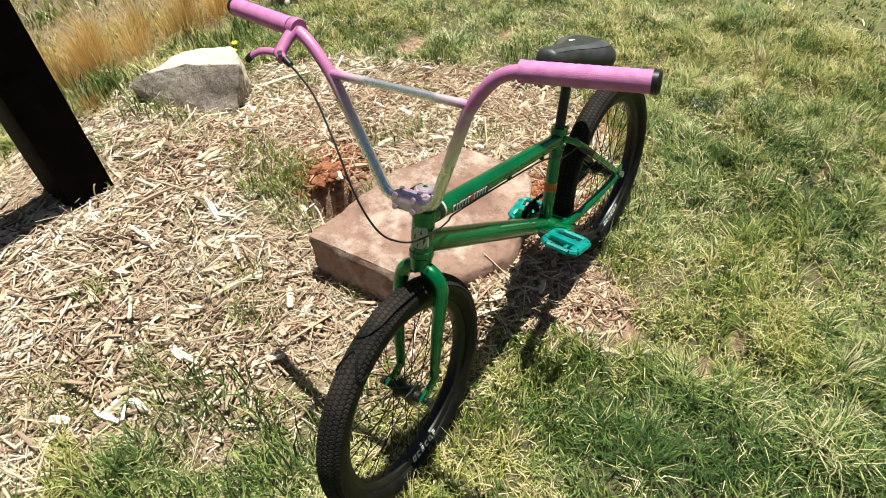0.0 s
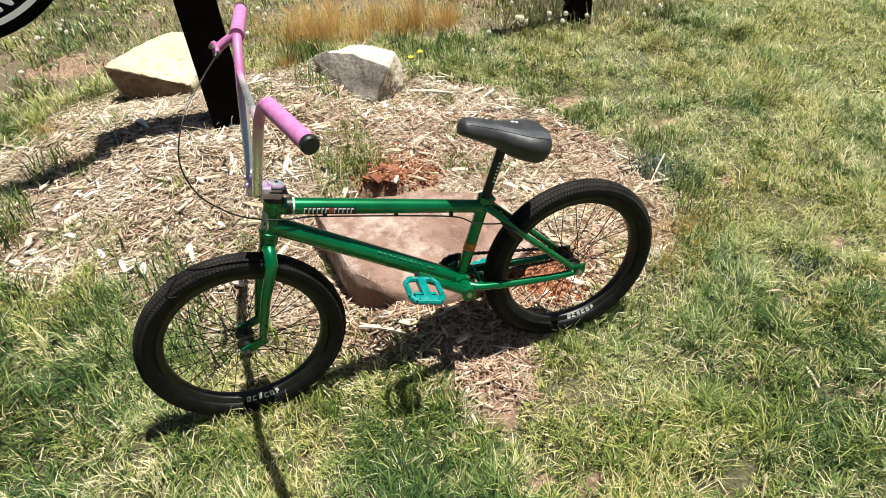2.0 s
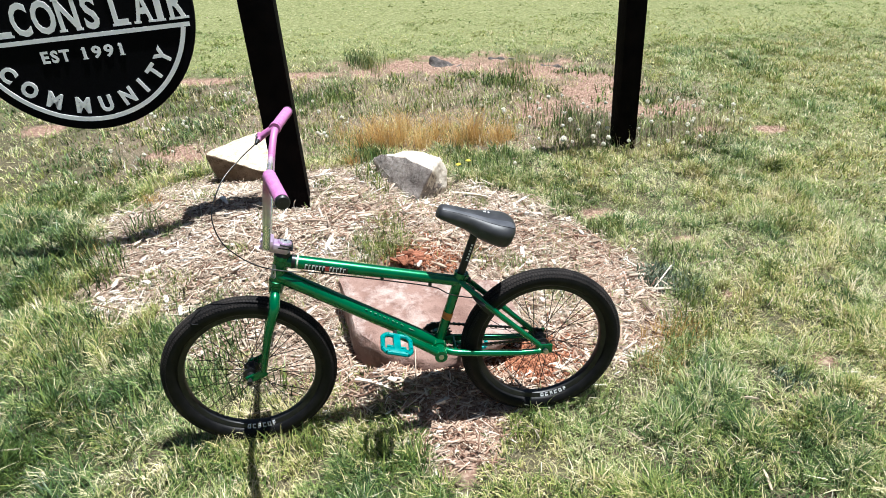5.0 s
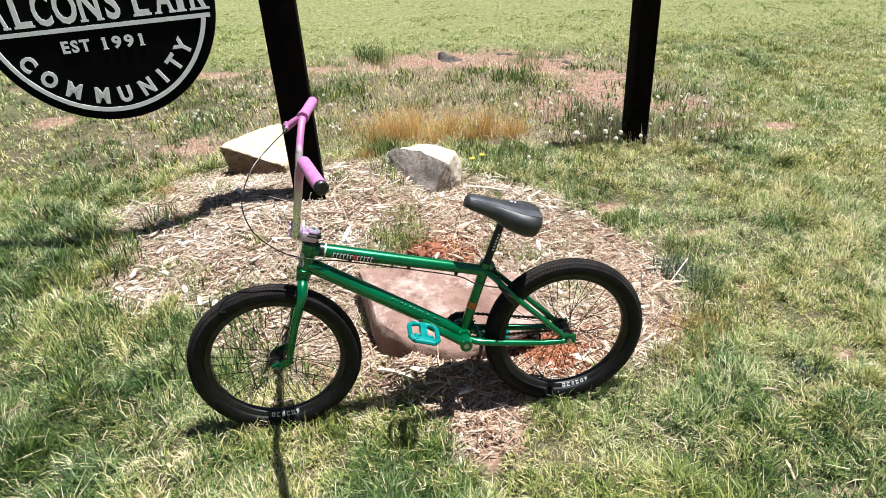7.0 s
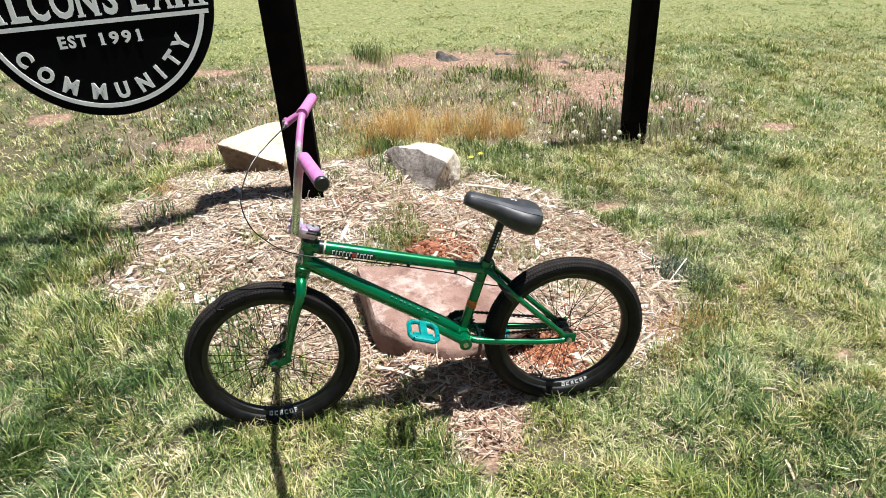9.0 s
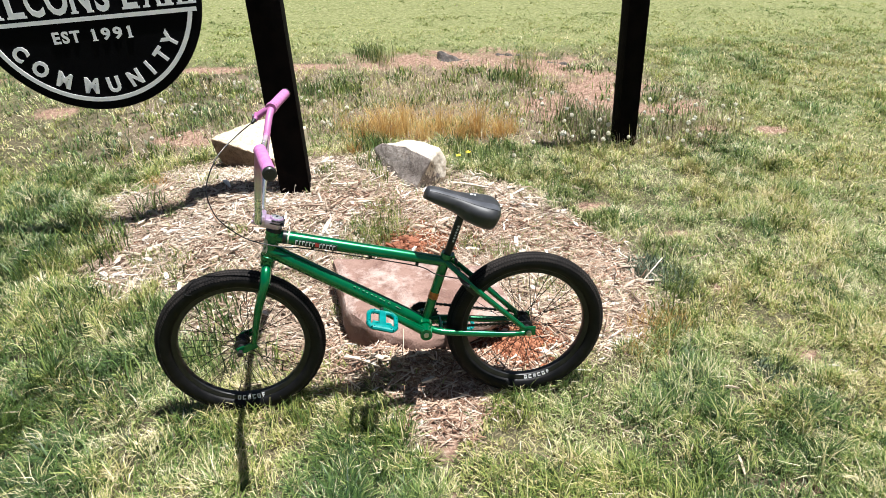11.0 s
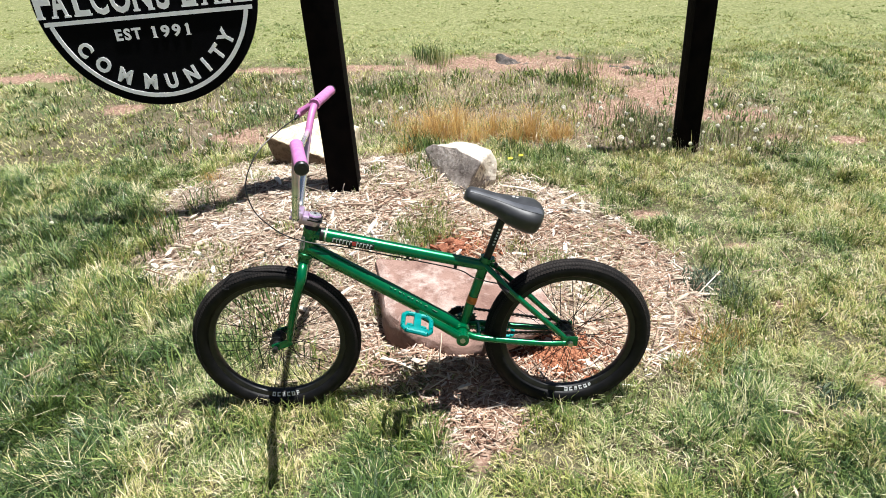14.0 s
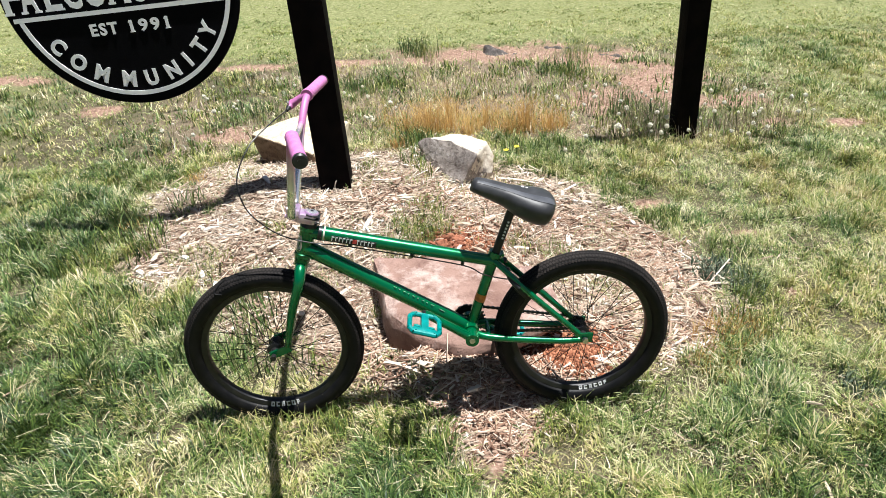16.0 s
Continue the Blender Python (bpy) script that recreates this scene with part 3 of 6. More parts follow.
    for q, g in list(zip(fine, bulge))[3:-3]:
        for k in range(across):
            t = math.pi * (0.24 + 0.52 * k / (across - 1))
            c, n = math.cos(t), math.sin(t)
            verts.append(nose + (tilt @ Vector((q.x, q.y * math.copysign(abs(c) ** 0.8, c), g.x * n + 0.0012 - 0.002 * math.sin(math.pi * k / (across - 1))))))
    for i in range(len(verts) // across - 1):
        for k in range(across - 1):
            p0 = i * across + k
            faces.append((p0, p0 + 1, p0 + across + 1, p0 + across))
    s.add(verts, faces)
    part("top_panel", s, SEAT_TOP, saddle, "dusty grey worn top of the saddle")
    s = Shape()
    for k in (0, 1):
        block(s, Matrix.Translation(nose + (tilt @ Vector((0.147 + 0.011 * k, 0.014, 0.0312)))), (0.008, 0.009, 0.002), 0.0004)
    part("print", s, WHITE, saddle)

    # wheels
    def wheel(u, v, steer_it, turn):
        c = at(u, 0, v)
        fix = steered if steer_it else (lambda shape: shape)
        empty = Shape()
        prof = []
        r0, half = 0.246, 0.0295
        for k in range(18):
            t = radians(-52 + (284) * k / 17)
            prof.append((r0 + half * math.sin(t), half * math.cos(t) * 1.0))
        ring(empty, c, prof, 96)
        tyre = part("tyre", fix(empty), RUBBER, bike, "worn dusty black tyre", 60)
        tread = Shape()
        for i in range(168):
            t = 2 * math.pi * i / 168
            for j, wy in enumerate((-0.0255, -0.0165, -0.0058, 0.0058, 0.0165, 0.0255)):
                tt = t + (0.0187 if j % 2 else 0)
                rr = r0 + math.sqrt(half**2 - wy**2)
                m = Matrix.Translation(c) @ Matrix.Rotation(-tt, 4, "Y") @ Matrix.Translation((rr, wy, 0)) @ pose(0, 0, 0, 0, 0, math.degrees(math.asin(wy / half))) @ pose(0, 0, 0, 25 if j % 2 else -25)
                q = [m @ Vector(p) for p in ((-0.001, -0.0048, -0.0042), (-0.001, 0.0048, -0.0042), (-0.001, 0.0048, 0.0042), (-0.001, -0.0048, 0.0042), (0.0011, -0.004, -0.0032), (0.0011, 0.004, -0.0032), (0.0011, 0.004, 0.0032), (0.0011, -0.004, 0.0032))]
                tread.add(q, [(4, 5, 6, 7), (0, 1, 5, 4), (1, 2, 6, 5), (2, 3, 7, 6), (3, 0, 4, 7)])
        part("tread", fix(tread), TREAD, tyre, smooth=0)
        crown = Shape()
        band = [(r0 + (half + 0.0006) * math.sin(radians(t)), (half + 0.0006) * math.cos(radians(t))) for t in range(42, 139, 8)]
        ring(crown, c, band + [(r0 + half * 0.6, 0.0)], 96)
        part("tread_band", fix(crown), GROOVE, tyre, "brown dusty tread", 60)
        if steer_it:
            seam = Shape()
            tube(seam, [c + Matrix.Rotation(-radians(119 + 5 * math.sin(radians(3 * t))), 3, "Y") @ Vector((r0 + (half + 0.002) * math.sin(radians(t)), (half + 0.002) * math.cos(radians(t)), 0)) for t in range(30, 176, 8)], 0.0024, 6)
            part("rubber_band", fix(seam), RUBBER, tyre, "thin black band round the tyre")
        rim = Shape()
        ring(rim, c, [(0.205, -0.008), (0.207, -0.012), (0.224, -0.0165), (0.229, -0.016), (0.229, 0.016), (0.224, 0.0165), (0.207, 0.012), (0.205, 0.008)], 96)
        rim_ob = part("rim", fix(rim), BLACK, bike)
        marks = Shape()
        tall = 0.0155 if steer_it else 0.0125
        for k in range(6):
            t = turn - (k - 2.5) * 4.4
            m = Matrix.Translation(c) @ Matrix.Rotation(radians(90 - t), 4, "Y") @ Matrix.Translation((0.2145, -0.0153, 0)) @ pose(0, 0, 0, 0, 0, -13)
            wide = 0.0105 if k % 3 else 0.0085
            block(marks, m @ Matrix.Translation((0, 0, -wide / 2 + 0.0014)), (tall, 0.0012, 0.0034))
            if k % 2:
                block(marks, m @ Matrix.Translation((0, 0, wide / 2 - 0.0014)), (tall, 0.0012, 0.0034))
            for e in ((-1, 1) if k % 3 else (-1, 0)):
                block(marks, m @ Matrix.Translation((e * (tall / 2 - 0.0013), -0.0004, 0)), (0.0034, 0.0012, wide))
        part("print", fix(marks), WHITE, rim_ob, smooth=0)
        hub = Shape()
        w = 0.036
        prof = [(0.0, -w - 0.02), (0.007, -w - 0.02), (0.007, -w - 0.004), (0.0125, -w), (0.0125, -w + 0.012), (0.024, -w + 0.014), (0.024, -w + 0.018), (0.015, -w + 0.024), (0.015, w - 0.024), (0.024, w - 0.018), (0.024, w - 0.014), (0.0125, w - 0.012), (0.0125, w), (0.007, w + 0.004), (0.007, w + 0.02), (0.0, w + 0.02)]
        ring(hub, c, prof, 24)
        part("hub", fix(hub), BLACK, bike)
        for i in range(36):
            side = -1 if i % 2 else 1
            t = 2 * math.pi * i / 36
            cross = (1 if (i // 2) % 2 else -1) * radians(62)
            p = c + Vector((0.2065 * math.cos(t), side * 0.002, 0.2065 * math.sin(t)))
            q = c + Vector((0.0215 * math.cos(t + cross), side * (w - 0.016), 0.0215 * math.sin(t + cross)))
            sp = Shape()
            tube(sp, [q, p], 0.0011, 5)
            part("spoke", fix(sp), SPOKE, rim_ob, smooth=0)
        for side in (-1, 1):
            nuts = Shape()
            tube(nuts, [c + Vector((0, side * (w + 0.0225), 0)), c + Vector((0, side * (w + 0.032), 0))], 0.0095, 6)
            part("axle_nut", fix(nuts), BLACK if steer_it else STEEL, bike, smooth=0)

    wheel(-0.02, -0.02, True, FRONT_MARK)
    wheel(BASE, 0.0, False, REAR_MARK)

    # fork
    s = Shape()
    tube(s, [a - axis * 0.03, a - axis * 0.002], [0.021, 0.024], 22)
    crown = a - axis * 0.028
    for side in (-1, 1):
        tip = at(0.024, side * 0.046, -0.004)
        pts = [crown + Vector((0, side * 0.012, 0)), crown + Vector((-0.002, side * 0.035, -0.012)), crown + Vector((-0.008, side * 0.05, -0.045)), crown.lerp(tip, 0.5) + Vector((-0.004, side * 0.027, 0)), tip + Vector((0.002, 0, 0.012))]
        tube(s, smooth_line(pts, 6), [0.0165] * 12 + [0.016, 0.0155, 0.015, 0.0145, 0.014, 0.0135, 0.013, 0.0125, 0.012, 0.0115, 0.011, 0.0105, 0.01], 14)
        block(s, Matrix.Translation(at(0.002, side * 0.046, -0.01)) @ pose(0, 0, 0, 0, -22, 0), (0.068, 0.007, 0.026), 0.0025)
    part("fork", steered(s), GREEN, bike)

    # headset and stem
    s = Shape()
    tube(s, [b, b + axis * 0.012], [0.0245, 0.0215], 22)
    part("headset_cap", steered(s), BLACK, bike)
    s = Shape()
    stem_turn = pose(0, 0, 0, 0, math.degrees(math.atan2(axis.x, axis.z)), 0)
    mid = b + axis * 0.03
    tube(s, [b + axis * 0.013, b + axis * 0.016, b + axis * 0.042, b + axis * 0.045], [0.0195, 0.0215, 0.0215, 0.019], 22)
    block(s, Matrix.Translation(mid + Vector((-0.016, 0, 0.0))) @ stem_turn, (0.06, 0.05, 0.03), 0.009)
    bar_at = mid + stem_turn @ Vector((-0.05, 0, 0.004))
    block(s, Matrix.Translation(bar_at) @ stem_turn, (0.036, 0.064, 0.036), 0.011)
    stem = part("stem", steered(s), PURPLE, bike, "faded purple metal stem")
    for side in (-1, 1):
        for dz in (-0.011, 0.011):
            s = Shape()
            tube(s, [bar_at + stem_turn @ Vector((-0.016, side * 0.02, dz)), bar_at + stem_turn @ Vector((-0.0215, side * 0.02, dz))], 0.006, 12)
            part("bolt", steered(s), PURPLE, stem)
        s = Shape()
        tube(s, [bar_at + stem_turn @ Vector((0.002, side * 0.02, 0.017)), bar_at + stem_turn @ Vector((0.002, side * 0.02, 0.021))], 0.0055, 12)
        part("bolt", steered(s), STEEL, stem)
    s = Shape()
    block(s, Matrix.Translation(mid + Vector((0.004, 0, 0.0))) @ stem_turn, (0.044, 0.053, 0.004), 0.001)
    block(s, Matrix.Translation(mid + axis * 0.009 + Vector((0.004, 0, 0.0))) @ stem_turn, (0.036, 0.052, 0.003), 0.001)
    part("slot", steered(s), BLACK, stem)
    s = Shape()
    tube(s, [mid + axis * 0.014, mid + axis * 0.0165, mid + axis * 0.0175], [0.016, 0.016, 0.013], 20)
    part("top_cap", steered(s), CHROME, stem)
    part("cap_bolt", steered(tube(Shape(), [mid + axis * 0.0175, mid + axis * 0.0185], 0.005, 6)), BLACK, stem, smooth=0)

    # handlebar
    def bar_place(u, w, v):
        return at(u, w + 0.024 * (v - 0.45) / 0.26, v)

    bends = {}
    for side in (-1, 1):
        pts = [bar_at, bar_at + Vector((0, side * 0.052, 0)), bar_place(0.1182, side * 0.1486, 0.6496), bar_place(0.1315, side * 0.207, 0.7105), bar_place(0.1695 - 0.0035 * side, side * (0.411 - 0.0055 * side), 0.713)]
        bends[side] = rounded_line(pts, 0.045, 6)
    line = bends[-1][::-1] + bends[1][1:]
    join = {side: bar_place(0.117, side * 0.147, 0.646) for side in (-1, 1)}
    bar_ob = part("handlebar", steered(tube(Shape(), line, 0.0112, 16)), BAR, bike, "chrome handlebar with worn pink paint fading downwards")
    s = Shape()
    tube(s, [join[-1].lerp(join[1], k / 6) for k in range(7)], 0.008, 14)
    part("crossbar", steered(s), CROSSBAR, bar_ob)
    for side in (-1, 1):
        e0, e1 = bar_place(0.1325, side * 0.213, 0.7106), bar_place(0.1695 - 0.0035 * side, side * (0.411 - 0.0055 * side), 0.713)
        dirn = (e1 - e0).normalized()
        s = Shape()
        rib, rad = [], []
        for k in range(30):
            rib.append(e0 + dirn * (0.02 + (e1 - e0).length * 0.94 * k / 29))
            rad.append(0.0165 + (0.0006 if k % 2 else 0))
        rad[0], rad[-1] = 0.0175, 0.0175
        tube(s, rib, rad, 18)
        grip = part("grip", steered(s), PINK_RUBBER, bar_ob, "pink rubber grip")
        s = Shape()
        tube(s, [e1 + dirn * 0.004, e1 + dirn * 0.012, e1 + dirn * 0.016], [0.0175, 0.0175, 0.014], 18)
        tube(s, [e1 + dirn * 0.016, e1 + dirn * 0.0165], 0.007, 6)
        part("bar_end_plug", steered(s), BLACK, grip)
    # brake lever on the far grip
    e0 = bar_place(0.1325, 0.213, 0.7106)
    dirn = (bar_place(0.166, 0.4055, 0.713) - e0).normalized()
    root, dirn = steer @ e0, steer.to_3x3() @ dirn
    body = at(0.07, 0.241, 0.687)
    s = Shape()
    tube(s, [root, root + dirn * 0.004, root + dirn * 0.014, root + dirn * 0.018], [0.0175, 0.019, 0.019, 0.0175], 18)
    tube(s, [root + dirn * 0.009, (root + dirn * 0.009).lerp(body, 0.5) + Vector((0, 0, 0.003)), body, at(0.063, 0.228, 0.68)], [0.013, 0.0105, 0.012, 0.009], 12)
    lever = part("brake_lever", s, PINK, bike, "pink brake lever")
    s = Shape()
    tube(s, smooth_line([at(0.068, 0.232, 0.684), at(0.066, 0.25, 0.69), at(0.061, 0.275, 0.69), at(0.056, 0.296, 0.682), at(0.053, 0.306, 0.676)], 4), 0.0065, 10, squash=0.6)
    blade = part("blade", s, PINK, lever)
    s = Shape()
    tube(s, smooth_line([at(0.054, 0.302, 0.6785), at(0.0525, 0.308, 0.675), at(0.051, 0.314, 0.67)], 3), 0.0075, 10, squash=0.7)
    part("blade_tip", s, BLACK, blade)
    s = Shape()
    tube(s, [at(0.064, 0.222, 0.682), at(0.062, 0.214, 0.679), at(0.06, 0.205, 0.676)], [0.0075, 0.0065, 0.005], 10)
    part("barrel_adjuster", s, BLACK, lever)
    part("clamp_bolt", tube(Shape(), [body + Vector((-0.006, -0.012, 0.008)), body + Vector((-0.012, -0.014, 0.008))], 0.004, 6), STEEL, lever, smooth=0)
    s = Shape()
    loop = [at(0.06, 0.207, 0.677), at(0.022, 0.117, 0.657), at(-0.025, 0.036, 0.615), at(-0.054, -0.022, 0.538), at(-0.036, -0.038, 0.46), at(0.008, -0.036, 0.406), at(0.055, -0.033, 0.372), at(0.115, -0.029, 0.35), at(0.17, -0.02, 0.336), at(0.2, -0.01, 0.3285), at(0.3, -0.008, 0.3075)]
    tube(s, smooth_line(loop, 7), 0.0019, 8)
    run = [at(0.3, -0.008, 0.3075), at(0.45, -0.008, 0.2755), at(0.58, -0.01, 0.245), at(0.63, -0.022, 0.222), at(0.69, -0.022, 0.205), at(0.73, -0.02, 0.2)]
    tube(s, smooth_line(run, 6), 0.002, 8)
    part("brake_cable", s, BLACK, bike)
    for u in (0.24, 0.42, 0.57):
        s = Shape()
        v = 0.371 - (u - 0.121) * 0.2133
        block(s, Matrix.Translation(at(u, -0.007, v - 0.021)) @ pose(0, 0, 0, 0, 12, 0), (0.011, 0.009, 0.008), 0.002)
        part("cable_clip", s, BLACK, bike)
    for side in (-1, 1):
        s = Shape()
        tube(s, smooth_line([at(0.735, side * 0.062, 0.19), at(0.71, side * 0.045, 0.215), at(0.7, side * 0.03, 0.245)], 4), 0.008, 10)
        block(s, Matrix.Translation(at(0.745, side * 0.043, 0.165)) @ pose(0, 0, 0, 0, 45, 0), (0.05, 0.012, 0.013), 0.003)
        part("brake_arm", s, BLACK, bike)

    # drivetrain
    s = Shape()
    ring(s, at(BB[0], 0.047, BB[1]), [(0.03, -0.002), (0.048, -0.002), (0.048, 0.002), (0.03, 0.002)], 48)
    for i in range(25):
        t = 2 * math.pi * i / 25
        block(s, Matrix.Translation(at(BB[0], 0.047, BB[1]) + Vector((0.05 * math.cos(t), 0, 0.05 * math.sin(t)))) @ Matrix.Rotation(-t, 4, "Y"), (0.007, 0.003, 0.005))
    for i in range(5):
        t = 2 * math.pi * i / 5
        tube(s, [at(BB[0], 0.047, BB[1]) + Vector((0.01 * math.cos(t), 0, 0.01 * math.sin(t))), at(BB[0], 0.047, BB[1]) + Vector((0.034 * math.cos(t), 0, 0.034 * math.sin(t)))], 0.004, 8)
    part("chainring", s, BLACK, bike)
    s = Shape()
    ring(s, at(BASE, 0.045, 0), [(0.008, -0.003), (0.02, -0.003), (0.02, 0.003), (0.008, 0.003)], 24)
    part("cog", s, BLACK, bike)
    s = Shape()
    for sgn in (1, -1):
        p, q = at(BB[0], 0.047, BB[1] + sgn * 0.051), at(BASE, 0.045, sgn * 0.021)
        n = 44
        for k in range(n):
            m = Matrix.Translation(p.lerp(q, (k + 0.5) / n)) @ pose(0, 0, 0, 0, math.degrees(math.atan2(-(q - p).z, (q - p).x)), 0)
            block(s, m, (0.0085, 0.007 if k % 2 else 0.0045, 0.0085 if k % 2 else 0.006))
    for c, r, t0, t1 in ((at(BB[0], 0.047, BB[1]), 0.051, 92, 268), (at(BASE, 0.045, 0), 0.021, -86, 86)):
        n = int(radians(t1 - t0) * r / 0.0085)
        for k in range(n):
            t = radians(t0 + (t1 - t0) * (k + 0.5) / n)
            block(s, Matrix.Translation(c + Vector((r * math.cos(t), 0, r * math.sin(t)))) @ Matrix.Rotation(math.pi / 2 - t, 4, "Y"), (0.0085, 0.007 if k % 2 else 0.0045, 0.0085 if k % 2 else 0.006))
    part("chain", s, BLACK, bike, smooth=0)
    crank = Vector((-math.cos(radians(CRANK)), 0, math.sin(radians(CRANK)))) * 0.175
    hubc = at(BB[0], 0, BB[1])
    for side in (-1, 1):
        s = Shape()
        p = hubc + Vector((0, side * 0.062, 0))
        q = hubc + crank * (1 if side < 0 else -1) + Vector((0, side * 0.075, 0))
        tube(s, [p, p.lerp(q, 0.1), p.lerp(q, 0.5), p.lerp(q, 0.92), q], [0.017, 0.0175, 0.0155, 0.015, 0.013], 14, squash=0.8)
        tube(s, [hubc + Vector((0, side * 0.03, 0)), hubc + Vector((0, side * 0.082, 0))], 0.0205, 18)
        arm = part("crank_arm", s, GREEN, bike)
        s = Shape()
        tube(s, [hubc + Vector((0, side * 0.082, 0)), hubc + Vector((0, side * 0.085, 0))], 0.009, 6)
        part("axle_bolt", s, STEEL, arm, smooth=0)
    for side in (-1, 1):
        q = hubc + crank * (1 if side < 0 else -1) + Vector((0, side * 0.14, 0))
        turn = Matrix.Translation(q) @ pose(0, 0, 0, PEDAL_ROLL if side < 0 else 0, PEDAL_PITCH if side < 0 else -8, 0) @ Matrix.Scale(0.88, 4)
        s = Shape()
        frame_pts = [(-0.05, -0.032), (-0.036, -0.05), (0.036, -0.05), (0.05, -0.032), (0.05, 0.032), (0.036, 0.05), (-0.036, 0.05), (-0.05, 0.032)]
        loop = [turn @ Vector((x, y, 0)) for x, y in frame_pts]
        for p, r in zip(loop, loop[1:] + loop[:1]):
            tube(s, [p, r], 0.0075, 8)
        block(s, turn, (0.026, 0.1, 0.02), 0.005)
        block(s, turn @ Matrix.Translation((0, side * 0.039, -0.002)), (0.08, 0.02, 0.022), 0.005)
        block(s, turn @ Matrix.Translation((0, side * 0.012, -0.004)), (0.07, 0.01, 0.01), 0.003)
        pedal = part("pedal", s, TEAL, bike, "teal plastic platform pedal")
        for p in [(-0.05, -0.02), (-0.05, 0.02), (0.05, -0.02), (0.05, 0.02), (-0.03, -0.049), (0.03, -0.049), (-0.03, 0.049), (0.03, 0.049)]:
            s = Shape()
            tube(s, [turn @ Vector((*p, -0.011)), turn @ Vector((*p, 0.011))], 0.0025, 6)
            part("pin", s, TEAL, pedal, smooth=0)
        s = Shape()
        tube(s, [hubc + crank * (1 if side < 0 else -1) + Vector((0, side * 0.07, 0)), q - Vector((0, side * 0.04, 0))], 0.008, 12)
        part("spindle", s, BLACK, pedal)

    # tie round the top tube, marks on the tubes
    tie = (tt1 - tt0).normalized()
    part("cable_tie", tube(Shape(), [tt0 + tie * 0.03, tt0 + tie * 0.042], 0.0216, 20), BLACK, bike)
    part("cable_tie", tube(Shape(), [tt0 + tie * 0.045, tt0 + tie * 0.05], 0.0214, 20), PRIMER, bike)
    s, r = Shape(), Shape()
    tdir = (tt1 - tt0).normalized()
    lie = pose(0, 0, 0, 0, math.degrees(math.atan2(-tdir.z, tdir.x)), 0)
    for k in range(12):
        if k == 6:
            continue
        q = tt0 + tdir * (0.075 + 0.0105 * k)
        m = Matrix.Translation(q + lie @ Vector((0, -0.0209, -0.002))) @ lie
        block(s, m, (0.0078 - 0.0015 * (k % 3 == 1), 0.001, 0.0135))
    part("print", s, WHITE, bike, "row of pale printed bars on the top tube", smooth=0)
    ink = Shape()
    for k in range(12):
        if k == 6:
            continue
        q = tt0 + tdir * (0.0765 + 0.0105 * k)
        block(ink, Matrix.Translation(q + lie @ Vector((0, -0.0214, -0.0035))) @ lie, (0.0055 - 0.0012 * (k % 3 == 1), 0.001, 0.0105))
    part("print", ink, BLACK, bike, "black printed bars with pale edges", smooth=0)
    s = Shape()
    q = tt0 + tdir * (0.075 + 0.06)
    block(s, Matrix.Translation(q + lie @ Vector((0, -0.0196, -0.002))) @ lie, (0.132, 0.001, 0.019))
    part("print_ground", s, BLACK, bike, smooth=0)
    block(r, Matrix.Translation(q + lie @ Vector((0.003, -0.0206, -0.002))) @ lie, (0.012, 0.001, 0.012))
    part("print_badge", r, RED, bike, smooth=0)
    s = Shape()
    st = (at(CLAMP[0], 0, CLAMP[1]) - hubc).normalized()
    tube(s, [hubc + st * 0.1, hubc + st * 0.125], 0.0169, 18, caps=False)
    part("sticker", s, ORANGE, bike, "faded orange sticker on the seat tube")
    s = Shape()
    ddir = (dt1 - dt0).normalized()
    lie = pose(0, 0, 0, 0, math.degrees(math.atan2(-ddir.z, ddir.x)), 0)
    for k in range(9):
        m = Matrix.Translation(dt0 + ddir * (0.29 + 0.016 * k) + lie @ Vector((0, -0.0172, 0.0172))) @ lie @ pose(0, 0, 0, -45)
        block(s, m, (0.0045, 0.011, 0.0006))
        block(s, m @ Matrix.Translation((0.003, 0.004 if k % 2 else -0.004, 0.0002)), (0.0065, 0.0028, 0.0006))
    block(s, Matrix.Translation(dt0 + ddir * 0.455 + lie @ Vector((0, -0.017, 0.016))) @ lie @ pose(0, 0, 0, -45), (0.018, 0.009, 0.0006))
    part("down_tube_print", s, material("worn_print", (0.12, 0.42, 0.24), 0.4, 0.1, (0.6, 0.72, 0.64), 160, spread=(0.35, 0.6)), bike, smooth=0)
    return bike


STEER, SEAT_TILT, CRANK, PEDAL_ROLL, PEDAL_PITCH, FRONT_MARK, REAR_MARK = 3.5, 18.0, 35.0, 4.0, 16.0, 2.0, 14.0
build_bicycle()


